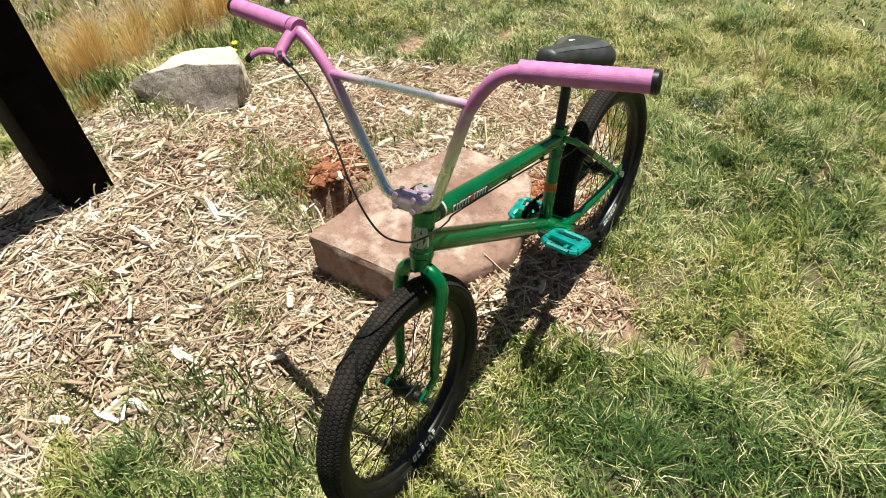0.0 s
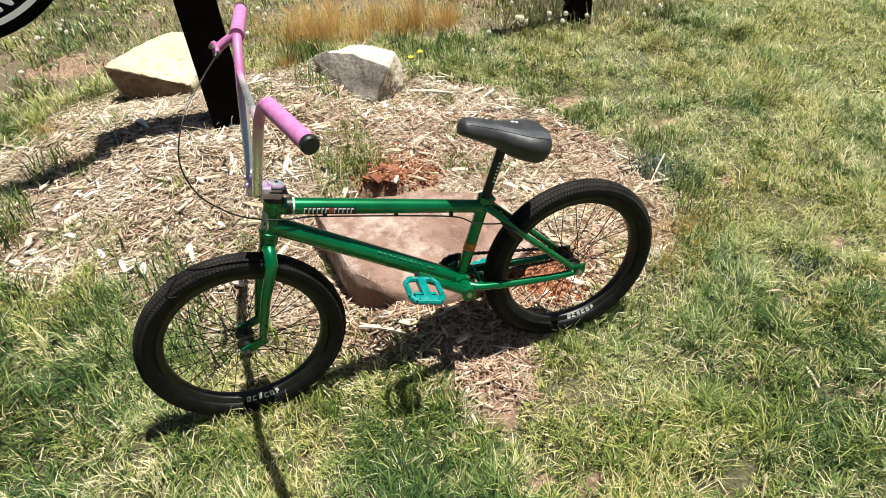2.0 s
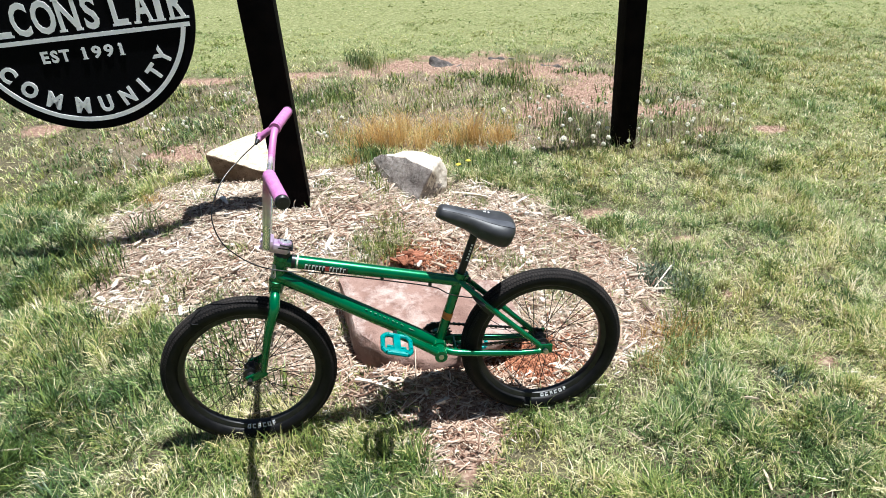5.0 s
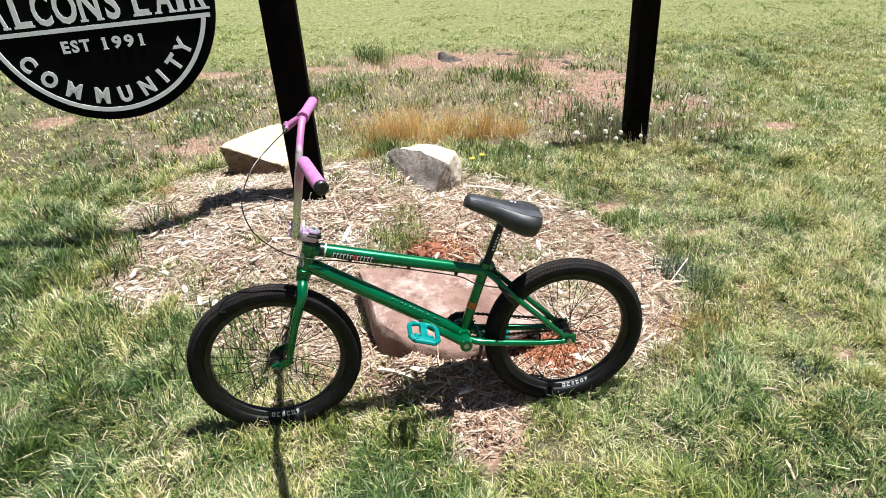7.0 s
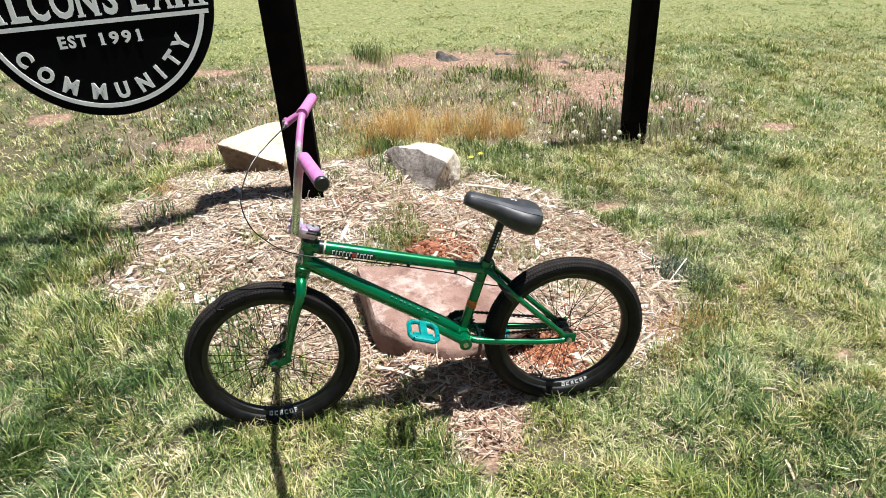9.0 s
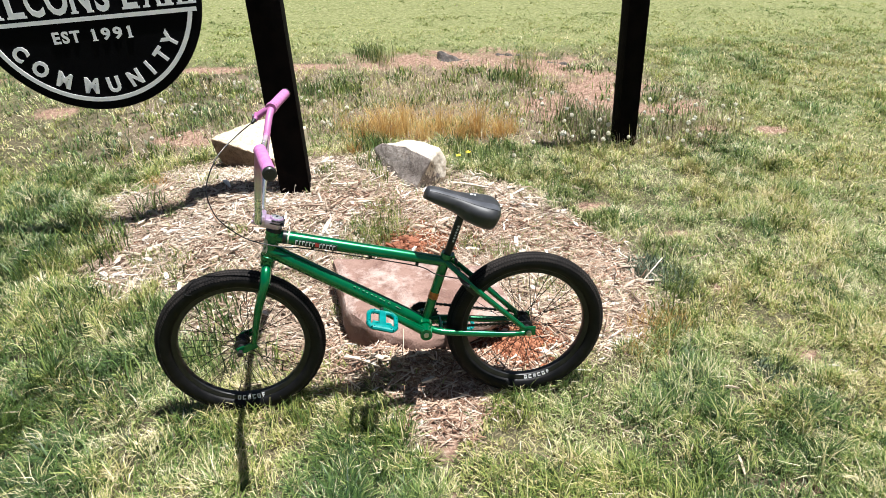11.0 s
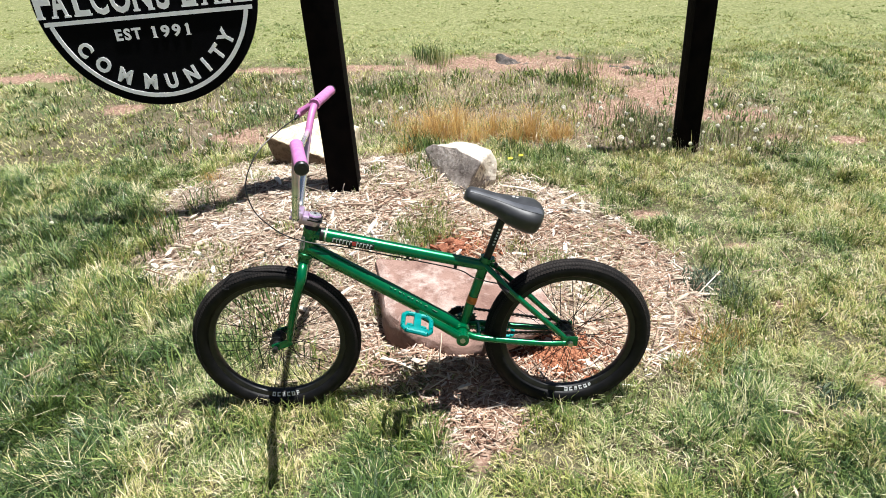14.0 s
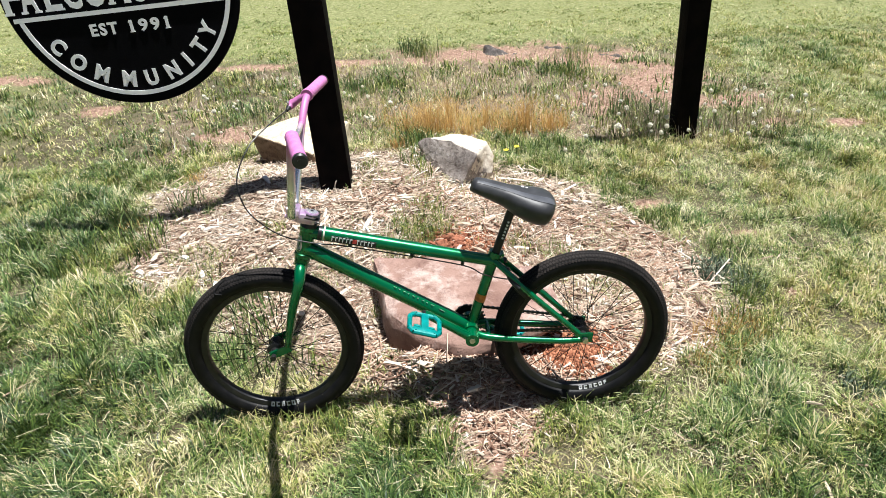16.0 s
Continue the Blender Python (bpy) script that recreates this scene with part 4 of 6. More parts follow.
# ---- stones ----
def rock(name, corners, mat, label, bevel=0.02, rough=0.012, group="", bed=None):
    """A stone with broken edges; bed: the second material, for faces that look up or towards +x."""
    bm = bmesh.new()
    for c in corners:
        bm.verts.new(c)
    hull = bmesh.ops.convex_hull(bm, input=bm.verts)
    bmesh.ops.delete(bm, geom=list({g for g in hull["geom_interior"] + hull["geom_unused"] if isinstance(g, bmesh.types.BMVert)}), context="VERTS")
    bmesh.ops.dissolve_limit(bm, angle_limit=radians(6), verts=bm.verts, edges=bm.edges)
    bmesh.ops.bevel(bm, geom=bm.edges[:], offset=bevel, segments=2, affect="EDGES", profile=0.55)
    bmesh.ops.triangulate(bm, faces=bm.faces)
    for _ in range(4):
        long = [e for e in bm.edges if e.calc_length() > 0.02]
        if long:
            bmesh.ops.subdivide_edges(bm, edges=long, cuts=1, use_grid_fill=True)
            bmesh.ops.triangulate(bm, faces=[f for f in bm.faces if len(f.verts) > 3])
    bm.normal_update()
    moves = []
    for v in bm.verts:
        p = v.co
        n = noise.fractal(p * 9, 1.0, 2.1, 4) * rough + noise.noise(p * 4 + Vector((3, 1, 7))) * rough
        moves.append(v.normal * n)
    for v, m in zip(bm.verts, moves):
        v.co += m
    bm.normal_update()
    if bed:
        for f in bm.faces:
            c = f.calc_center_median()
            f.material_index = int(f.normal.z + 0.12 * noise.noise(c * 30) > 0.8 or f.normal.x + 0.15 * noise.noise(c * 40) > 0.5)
    me = bpy.data.meshes.new(name)
    bm.to_mesh(me)
    bm.free()
    me.materials.append(mat)
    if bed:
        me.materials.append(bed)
    me.polygons.foreach_set("use_smooth", [True] * len(me.polygons))
    me.set_sharp_from_angle(angle=radians(50))
    return tagged(new(name, me), label, "rock", group)


# SLAB
rock("stone_slab", [(0.255, 0.64, 0.2), (0.6, 0.635, 0.17), (0.92, 0.56, 0.13), (0.97, 0.27, 0.075), (0.74, 0.17, 0.085), (0.57, 0.13, 0.09), (0.42, 0.2, 0.115), (0.31, 0.32, 0.14), (0.245, 0.64, -0.06), (0.95, 0.6, -0.1), (0.98, 0.31, 0.01), (0.76, 0.2, 0.015), (0.57, 0.13, -0.04), (0.3, 0.3, -0.1)], SLAB_STONE, "flat reddish-brown sandstone slab sunk in the wood mulch", 0.03, 0.01)
rock("boulder", [(0.47, 1.745, 0.25), (0.522, 1.715, 0.287), (0.62, 1.76, 0.25), (0.7, 1.655, 0.313), (0.77, 1.61, 0.31), (0.78, 1.7, 0.24), (0.84, 1.65, 0.22), (0.832, 1.543, 0.29), (0.86, 1.56, 0.205), (0.65, 1.59, 0.3), (0.766, 1.438, 0.27), (0.67, 1.41, 0.1), (0.547, 1.58, 0.125), (0.831, 1.52, 0.11), (0.51, 1.7, 0.18), (0.69, 1.44, 0.0), (0.57, 1.62, 0.0), (0.8, 1.53, 0.0), (0.82, 1.75, 0.03), (0.6, 1.84, 0.05)], GREY_STONE, "rough grey boulder with a cream top", 0.006, 0.011, bed=CREAM_STONE)
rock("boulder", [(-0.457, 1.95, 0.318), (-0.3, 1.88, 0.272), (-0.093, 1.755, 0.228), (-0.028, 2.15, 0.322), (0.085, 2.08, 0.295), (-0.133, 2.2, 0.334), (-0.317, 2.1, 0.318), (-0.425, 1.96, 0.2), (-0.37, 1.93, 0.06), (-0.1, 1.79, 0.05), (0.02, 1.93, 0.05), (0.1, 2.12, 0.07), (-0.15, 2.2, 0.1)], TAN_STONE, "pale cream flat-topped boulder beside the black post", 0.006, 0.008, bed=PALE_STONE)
clod_rng = random.Random(5)
for k in range(34):
    t, d = clod_rng.uniform(0, 2 * math.pi), clod_rng.random() ** 0.6
    cx, cy, cs = 0.6 + 0.1 * d * math.cos(t), 0.91 + 0.05 * d * math.sin(t), clod_rng.choice((0.007, 0.009, 0.012, 0.015, 0.018, 0.024))
    cz = float(height(np.array(cx), np.array(cy))) + cs * 0.3 + 0.012 * (1 - d)
    rock("clay_clod", [(cx + cs * clod_rng.uniform(-1.2, 1.2), cy + cs * clod_rng.uniform(-1, 1), cz + cs * clod_rng.uniform(-0.9, 0.75)) for _ in range(12)], RED_CLAY, "crumbling red clay clod beside the burrow behind the slab", 0.0015, 0.009, "red clay clods")
rock("dark_stone", [(1.08, 4.0, 0.1), (1.12, 4.1, 0.2), (1.2, 4.04, 0.19), (1.38, 3.98, 0.16), (1.42, 4.08, 0.1), (1.16, 4.16, 0.14), (1.12, 3.93, 0.1), (1.38, 3.9, 0.1)], DARK_STONE, "dark weathered stone lying on bare red soil", 0.015, 0.03)
rock("dark_stone", [(1.6, 4.02, 0.06), (1.64, 4.12, 0.15), (1.86, 4.05, 0.14), (1.92, 3.98, 0.06), (1.7, 3.95, 0.06), (1.75, 4.15, 0.08)], DARK_STONE, "low dark stone on bare soil", 0.012, 0.025)
rock("dark_stone", [(2.02, 3.78, 0.05), (2.05, 3.86, 0.12), (2.2, 3.78, 0.11), (2.24, 3.7, 0.05), (2.1, 3.7, 0.05), (2.15, 3.86, 0.06)], DARK_STONE, "low dark stone on bare soil", 0.012, 0.02)


# ---- posts and sign ----
def timber_post(x, y, turn, top, side=0.142):
    s = Shape()
    z0 = float(height(np.array(x), np.array(y))) - 0.25
    block(s, Matrix.Translation((x, y, (z0 + top) / 2)) @ pose(0, 0, 0, 0, 0, turn), (side, side, top - z0), 0.006)
    return s


post = part("sign_post", timber_post(0.05, 1.477, 0.0, 2.15, 0.152), POST)
tagged(post, "square black timber sign post standing in mulch", "post", "timber posts")
post_2 = part("sign_post", timber_post(2.095, 2.125, 0.0, 2.15, 0.125), POST)
tagged(post_2, "square black timber post among weeds and dandelions", "post", "timber posts")
s = Shape()
block(s, Matrix.Translation((-0.624, 1.41, 2.05)), (1.5, 0.035, 0.08), 0.005)
part("arm", s, POST, post)

SIGN_AT, SIGN_R, SIGN_SCALE = Vector((-0.699, 1.37, 1.2)), 0.478, 1.041


def letters(shape, text, size, m, bold=0.0, squeeze=1.0, depth=0.004, width=0.0, space=1.0):
    """Adds the text, centred, as solid letters on the pose m (x along the line, y up)."""
    cu = bpy.data.curves.new("text", "FONT")
    cu.body, cu.size, cu.align_x, cu.extrude, cu.offset = text, size, "CENTER", depth / 2, bold
    cu.resolution_u, cu.space_character = 3, space
    ob = bpy.data.objects.new("text", cu)
    scene.collection.objects.link(ob)
    dg = bpy.context.evaluated_depsgraph_get()
    me = bpy.data.meshes.new_from_object(ob.evaluated_get(dg))
    xs = [v.co.x for v in me.vertices]
    if width:
        squeeze = width / (max(xs) - min(xs))
    m = m @ Matrix.Diagonal((squeeze, 1, 1, 1)) @ Matrix.Translation((-(max(xs) + min(xs)) / 2, 0, 0))
    shape.add([m @ v.co for v in me.vertices], [tuple(p.vertices) for p in me.polygons])
    bpy.data.objects.remove(ob)
    bpy.data.meshes.remove(me)
    bpy.data.curves.remove(cu)


def single_letters(shape):
    """Splits a line of lettering into one shape for each letter, from left to right."""
    root = {}

    def find(k):
        while root.setdefault(k, k) != k:
            k = root[k]
        return k

    key = [tuple(round(c, 5) for c in p) for p in shape.v]
    for f in shape.f:
        for i in f[1:]:
            root[find(key[i])] = find(key[f[0]])
    groups = {}
    for f in shape.f:
        groups.setdefault(find(key[f[0]]), []).append(f)
    rows = []
    for faces in groups.values():
        xs = [shape.v[i][0] for f in faces for i in f]
        rows.append([min(xs), max(xs), faces])
    rows.sort(key=lambda r: r[0])
    merged = []
    for lo, hi, faces in rows:
        if merged and min(hi, merged[-1][1]) - lo > 0.4 * min(hi - lo, merged[-1][1] - merged[-1][0]):
            merged[-1][1] = max(hi, merged[-1][1])
            merged[-1][2] += faces
        else:
            merged.append([lo, hi, list(faces)])
    out = []
    for _, _, faces in merged:
        used = sorted({i for f in faces for i in f})
        place = {i: k for k, i in enumerate(used)}
        out.append(Shape().add([shape.v[i] for i in used], [[place[i] for i in f] for f in faces]))
    return out


def add_serifs(shape, letter):
    """Short cross strokes on the ends of a letter's stems."""
    if letter in "COSE9T":
        return shape
    zs = [p[2] for p in shape.v]
    size = max(zs) - min(zs)
    for end in (min(zs), max(zs)):
        if letter == "A" and end == max(zs) or letter == "1" and end == max(zs):
            continue
        xs = sorted(p[0] for p in shape.v if abs(p[2] - end) < 0.02 * size)
        feet = [[xs[0], xs[0]]]
        for x in xs:
            if x - feet[-1][1] > 0.24 * size:
                feet.append([x, x])
            feet[-1][1] = x
        for lo, hi in feet:
            wide = hi - lo + (0.18 if letter == "1" else 0.1) * size
            inward = 0.035 * size if end == min(zs) else -0.035 * size
            block(shape, Matrix.Translation(((lo + hi) / 2, -0.0135, end + inward)), (wide, 0.0058 if letter == "A" else 0.005, 0.07 * size))
    if letter == "1":
        block(shape, Matrix.Translation((sum(p[0] for p in shape.v) / len(shape.v) - 0.11 * size, -0.0135, max(zs) - 0.13 * size)) @ pose(0, 0, 0, 0, -38, 0), (0.2 * size, 0.005, 0.1 * size))
    return shape


def build_sign():
    sign = new("round_sign")
    sign.matrix_world = Matrix.Translation(SIGN_AT) @ pose(0, 0, 0, 0, 0, SIGN_YAW) @ pose(0, 0, 0, SIGN_LEAN) @ pose(0, 0, 0, 0, SIGN_ROLL) @ Matrix.Scale(SIGN_SCALE, 4)
    tagged(sign, "round black community sign with white raised lettering", "sign")
    s = Shape()
    ring(s, (0, 0, 0), [(0.0, -0.012), (SIGN_R - 0.004, -0.012), (SIGN_R, -0.008), (SIGN_R, 0.008), (SIGN_R - 0.004, 0.012), (0.0, 0.012)], 96)
    board = part("board", s, SIGN, sign)
    face = Matrix.Translation((0, -0.0135, 0)) @ pose(0, 0, 0, 90, 0, 0)
    line_z = -0.098
    s = Shape()
    reach = math.sqrt((SIGN_R - 0.02) ** 2 - line_z**2)
    block(s, Matrix.Translation((0, -0.0135, line_z)), (2 * reach, 0.006, 0.017))
    part("rule", s, LETTER, sign, smooth=0)
    s = Shape()
    r_in = SIGN_R - 0.054
    dip = math.degrees(math.asin((-line_z + 0.006) / r_in))
    ring(s, (0, 0, 0), [(r_in, -0.0165), (r_in + 0.018, -0.0165), (r_in + 0.018, -0.0105), (r_in, -0.0105)], 60, arc=(180 + dip, 360 - dip))
    part("border_arc", s, LETTER, sign, smooth=0)
    s = Shape()
    letters(s, "EST", 0.064, face @ Matrix.Translation((-0.1035, line_z - 0.088, 0)), 0.0022, width=0.112, space=1.25)
    for one in single_letters(s):
        part("letter", one, LETTER, sign, smooth=0)
    s = Shape()
    letters(s, "1991", 0.064, face @ Matrix.Translation((0.0815, line_z - 0.088, 0)), 0.0022, width=0.158, space=1.3)
    for c, one in zip("1991", single_letters(s)):
        part("letter", add_serifs(one, c), LETTER, sign, smooth=0)
    for c, lo, hi in zip("FALCONSLAIR", (-0.466, -0.398, -0.302, -0.226, -0.145, -0.048, 0.05, 0.158, 0.243, 0.328, 0.38), (-0.396, -0.329, -0.237, -0.156, -0.056, 0.03, 0.106, 0.216, 0.313, 0.354, 0.446)):
        s = Shape()
        letters(s, c, 0.172, face @ Matrix.Translation(((lo + hi) / 2, line_z + 0.027, 0)), 0.0045, width=hi - lo)
        part("letter", add_serifs(s, c), LETTER, sign, smooth=0)
    word = "COMMUNITY"
    for c, turn in zip(word, (-55.5, -41.4, -26.4, -9.6, 4.7, 19.5, 31.9, 43.9, 55.8)):
        s = Shape()
        t = radians(turn)
        letters(s, c, 0.086, face @ Matrix.Rotation(t, 4, "Z") @ Matrix.Translation((0, -r_in + 0.02, 0)), 0.004, 0.9)
        part("letter", s, LETTER, sign, smooth=0)
    for x in (-0.25, 0.25):
        s = Shape()
        z1 = math.sqrt(SIGN_R**2 - x * x)
        tube(s, [(x, 0, z1 - 0.03), (x, 0.0, 0.5), (x, -0.03, 0.8)], 0.004, 8)
        part("hanger", s, BLACK, sign)


SIGN_ROLL, SIGN_YAW, SIGN_LEAN = -1.4, 0.0, -3.6
build_sign()


# ---- grass, mulch and small plants ----
rng = np.random.default_rng(11)


def blades(name, x, y, length, width, lean, tone, mat, label, category, lift=0.0, droop=0.35, b=None):
    """One object of many bent blades, each with a tone of its own; b: the way each one leans."""
    n = len(x)
    z = height(x, y) - 0.004 + lift
    a = rng.uniform(0, 2 * np.pi, n)
    if b is None:
        b = rng.uniform(0, 2 * np.pi, n)
    else:
        a = b + np.pi / 2 + rng.normal(0, 0.5, n)
    base, up = np.stack([x, y, z], -1), np.array([0, 0, 1.0])
    side = np.stack([np.cos(a), np.sin(a), 0 * a], -1)
    way = np.stack([np.cos(b), np.sin(b), 0 * b], -1)
    rise = np.sqrt(np.clip(1 - lean**2, 0.02, 1))
    L, w = length[:, None], width[:, None] / 2
    mid = base + up * L * (0.58 * np.minimum(1, rise * 1.15))[:, None] + way * L * (droop * lean * 0.6)[:, None]
    tip = base + up * L * rise[:, None] + way * L * lean[:, None]
    v = np.stack([base - side * w, base + side * w, mid - side * w * 0.85, mid + side * w * 0.85, tip], 1).reshape(-1, 3)
    k = np.arange(n)[:, None] * 5
    f = np.concatenate([k + [0, 1, 3], k + [0, 3, 2], k + [2, 3, 4]], 1).reshape(-1, 3)
    cool = np.clip((vnoise(x, y, 0.3, 41) + 0.5 * vnoise(x, y, 0.09, 42) - 0.66) / 0.3, 0, 1) * 0.6
    ob = new(name, big_mesh(name, v, f, mat, tone=np.repeat(np.clip(tone, 0, 1), 5), cool=np.repeat(cool, 5)))
    return tagged(ob, label, category, kind="stuff")


def scatter(n, x0, x1, y0, y1):
    return rng.uniform(x0, x1, n), rng.uniform(y0, y1, n)


def lush(x, y):
    """How green and deep the lawn grows, 0 to 1."""
    left = (0.16 + 0.1 / (1 + np.exp((np.asarray(y) - 0.35) / 0.1))) / (1 + np.exp((np.asarray(x) + 0.35) / 0.12)) - 0.05
    front = (0.09 + 0.1 / (1 + np.exp((np.asarray(x) - 0.3) / 0.15))) / (1 + np.exp((np.asarray(y) + 0.1) / 0.08))
    right = 0.15 / ((1 + np.exp((1.25 - np.asarray(x)) / 0.12)) * (1 + np.exp((np.asarray(y) - 0.35) / 0.15)))
    low = 0.48 / ((1 + np.exp((np.asarray(x) + 0.1) / 0.12)) * (1 + np.exp((np.asarray(y) - 0.3) / 0.12)))
    return np.clip(np.maximum(0.5 * vnoise(x, y, 0.55, 21) + 0.5 * vnoise(x, y, 0.17, 22) + left + front + right, low), 0, 1)


def open_turf(x, y):
    return (1 - mulch(x, y)) * (1 - 0.93 * bare(x, y)) * (1 - 0.45 * wild(x, y))


def apart(x, y, hole):
    return ~((x > hole[0]) & (x < hole[1]) & (y > hole[2]) & (y < hole[3])) if hole else np.ones(len(x), bool)


def thatch(name, n, x0, x1, y0, y1, low, high, wide, label, hole=None):
    """Dry straw and brown litter lying flat between the tufts."""
    x, y = scatter(n, x0, x1, y0, y1)
    keep = (rng.random(n) < open_turf(x, y) * np.clip(1.35 - 1.5 * lush(x, y), 0.06, 1)) & apart(x, y, hole)
    x, y = x[keep], y[keep]
    m = len(x)
    tone = np.where(rng.random(m) < 0.3, rng.uniform(0.1, 0.5, m), rng.uniform(0.55, 0.97, m) - 0.22 * vnoise(x, y, 0.2, 26))
    blades(name, x, y, rng.uniform(low, high, m), rng.uniform(0.6, 1.3, m) * wide, rng.uniform(0.86, 0.998, m), tone, GRASS, label, "grass", lift=0.003)


def lawn(name, n, x0, x1, y0, y1, low, high, wide, per, reach, label, hole=None, even=0.0):
    """Turf of small tufts whose blades part from a common foot."""
    x, y = scatter(n, x0, x1, y0, y1)
    keep = (rng.random(n) < open_turf(x, y) * np.clip(0.3 + 1.1 * lush(x, y) - 0.55 * (vnoise(x, y, 0.09, 24) < 0.33) + 0.6 * (y > 4.2), 0.08, 1)) & apart(x, y, hole)
    x, y = x[keep], y[keep]
    m = len(x)
    g = lush(x, y)
    hue = 0.84 - 0.8 * g + rng.normal(0, 0.15, m)
    hue = np.where(rng.random(m) < 0.26 - 0.2 * g, rng.uniform(0.7, 0.92, m), np.clip(hue, 0.14, 0.72))
    mown = np.maximum(even, 0.75 / (1 + np.exp((4.1 - y) / 0.15)))
    hue = hue * (1 - mown) + mown * (0.38 + 0.16 * vnoise(x, y, 0.5, 28) + 0.16 * vnoise(x, y, 1.7, 29))
    size, grown = rng.uniform(0.45, 1.3, m), (0.5 + 1.2 * np.clip(vnoise(x, y, 0.13, 23) - 0.25, 0, 1)) * (0.6 + 0.65 * g) * rng.uniform(0.75, 1.25, m) * (1 - 0.6 / (1 + np.exp((4.1 - y) / 0.15)))
    i = np.repeat(np.arange(m), per)
    k = len(i)
    t, r = rng.uniform(0, 2 * np.pi, k), np.sqrt(rng.random(k))
    lie = 2 * np.pi * vnoise(x, y, 0.2, 27)[i]
    lean = np.clip(0.3 + 0.68 * r * rng.uniform(0.6, 1.2, k), 0.1, 0.985)
    b = t + rng.normal(0, 0.45, k)
    b = np.where(rng.random(k) < 0.35, lie + rng.normal(0, 0.6, k), b)
    d = reach * size[i] * r
    tone = hue[i] + rng.normal(0, 1, k) * (0.125 - 0.08 * mown[i])
    dry = rng.random(k) < np.clip(0.32 - 0.36 * g[i], 0.03, 1) * (1 - mown[i]) + 0.12 * wild(x, y)[i]
    tone = np.where(dry, rng.uniform(0.7, 0.94, k), tone)
    blades(name, x[i] + d * np.cos(t), y[i] + d * np.sin(t), rng.uniform(low, high, k) * grown[i], rng.uniform(0.65, 1.3, k) * wide, lean, tone, GRASS, label, "grass", b=b)


NEAR = (-2.2, 2.9, -1.05, 2.1)
thatch("dry_thatch", 160000, *NEAR, 0.016, 0.052, 0.0024, "dry straw-coloured thatch lying between the grass tufts")
lawn("lawn_grass", 17400, *NEAR, 0.034, 0.092, 0.0038, 29, 0.038, "sunlit lawn grass in small tufts, lush and dry")
thatch("dry_thatch", 85000, -4.2, 6.2, -1.2, 5.0, 0.03, 0.08, 0.006, "dry straw lying in the lawn round the bed", NEAR)
lawn("lawn_grass", 18000, -4.4, 6.4, -1.2, 5.6, 0.032, 0.075, 0.0062, 12, 0.055, "lawn grass round the mulch bed, green and straw", NEAR)
lawn("lawn_grass", 9500, 2.85, 6.0, 0.3, 4.6, 0.03, 0.07, 0.0052, 12, 0.05, "even green lawn beyond the second post", even=0.35)
lawn("far_lawn", 26000, -9.0, 13.0, 5.0, 14.0, 0.018, 0.036, 0.024, 6, 0.13, "distant mown lawn in full sun", even=0.75)


lawn("lawn_grass", 5200, -3.6, 4.6, -3.6, -1.05, 0.04, 0.09, 0.009, 6, 0.06, "open lawn grass in front of the bicycle")
lawn("lawn_grass", 2600, -8.0, 10.0, -6.5, -3.4, 0.05, 0.11, 0.016, 5, 0.08, "lawn grass in front of the bicycle, green and straw")
lawn("lawn_grass", 2600, -8.5, -4.3, -1.2, 5.2, 0.05, 0.1, 0.014, 5, 0.08, "lawn grass beside the sign, green and straw")
lawn("lawn_grass", 2600, 6.3, 11.5, -1.2, 5.2, 0.05, 0.1, 0.014, 5, 0.08, "lawn grass beyond the second post, green and straw")


def clump(name, spots, per, reach, low, high, wide, tone, mat, label, category, lean=(0.1, 0.75), spread_tone=0.1):
    xs, ys, ls = [], [], []
    for sx, sy, k in spots:
        n = int(per * k)
        r, t = reach * k * np.sqrt(rng.random(n)), rng.uniform(0, 2 * np.pi, n)
        xs.append(sx + r * np.cos(t)), ys.append(sy + r * np.sin(t)), ls.append(rng.uniform(low, high, n) * (0.75 + 0.25 * k))
    x, y, l = map(np.concatenate, (xs, ys, ls))
    n = len(x)
    blades(name, x, y, l, rng.uniform(0.7, 1.3, n) * wide, rng.uniform(*lean, n), rng.normal(tone, spread_tone, n), mat, label, category)


left = [(-0.95 + 0.75 * rng.random(), 0.22 + 0.4 * rng.random(), rng.uniform(0.5, 1.1)) for _ in range(16)] + [(-1.5 + 0.8 * rng.random(), 0.6 + 1.0 * rng.random(), rng.uniform(0.5, 1.1)) for _ in range(20)] + [(-0.15, 0.25, 0.7), (-0.3, 0.3, 1.0), (-0.2, 0.42, 0.7), (0.0, 0.22, 0.6)]
clump("long_grass", left, 55, 0.1, 0.06, 0.17, 0.005, 0.3, GRASS, "tufts of long dark green grass beside the mulch", "grass", (0.2, 0.9), 0.2)
back = [(0.3 + 0.25 * rng.random(), 1.85 + 0.25 * rng.random(), rng.uniform(0.6, 1.1)) for _ in range(8)] + [(0.95 + 0.4 * rng.random(), 1.85 + 0.2 * rng.random(), rng.uniform(0.6, 1.0)) for _ in range(8)] + [(0.46, 1.6, 0.6), (0.5, 1.52, 0.5), (0.42, 1.68, 0.7)]
clump("long_grass", back, 60, 0.1, 0.06, 0.16, 0.0045, 0.32, GRASS, "tufts of long green grass behind the grey boulder", "grass", (0.15, 0.85), 0.2)


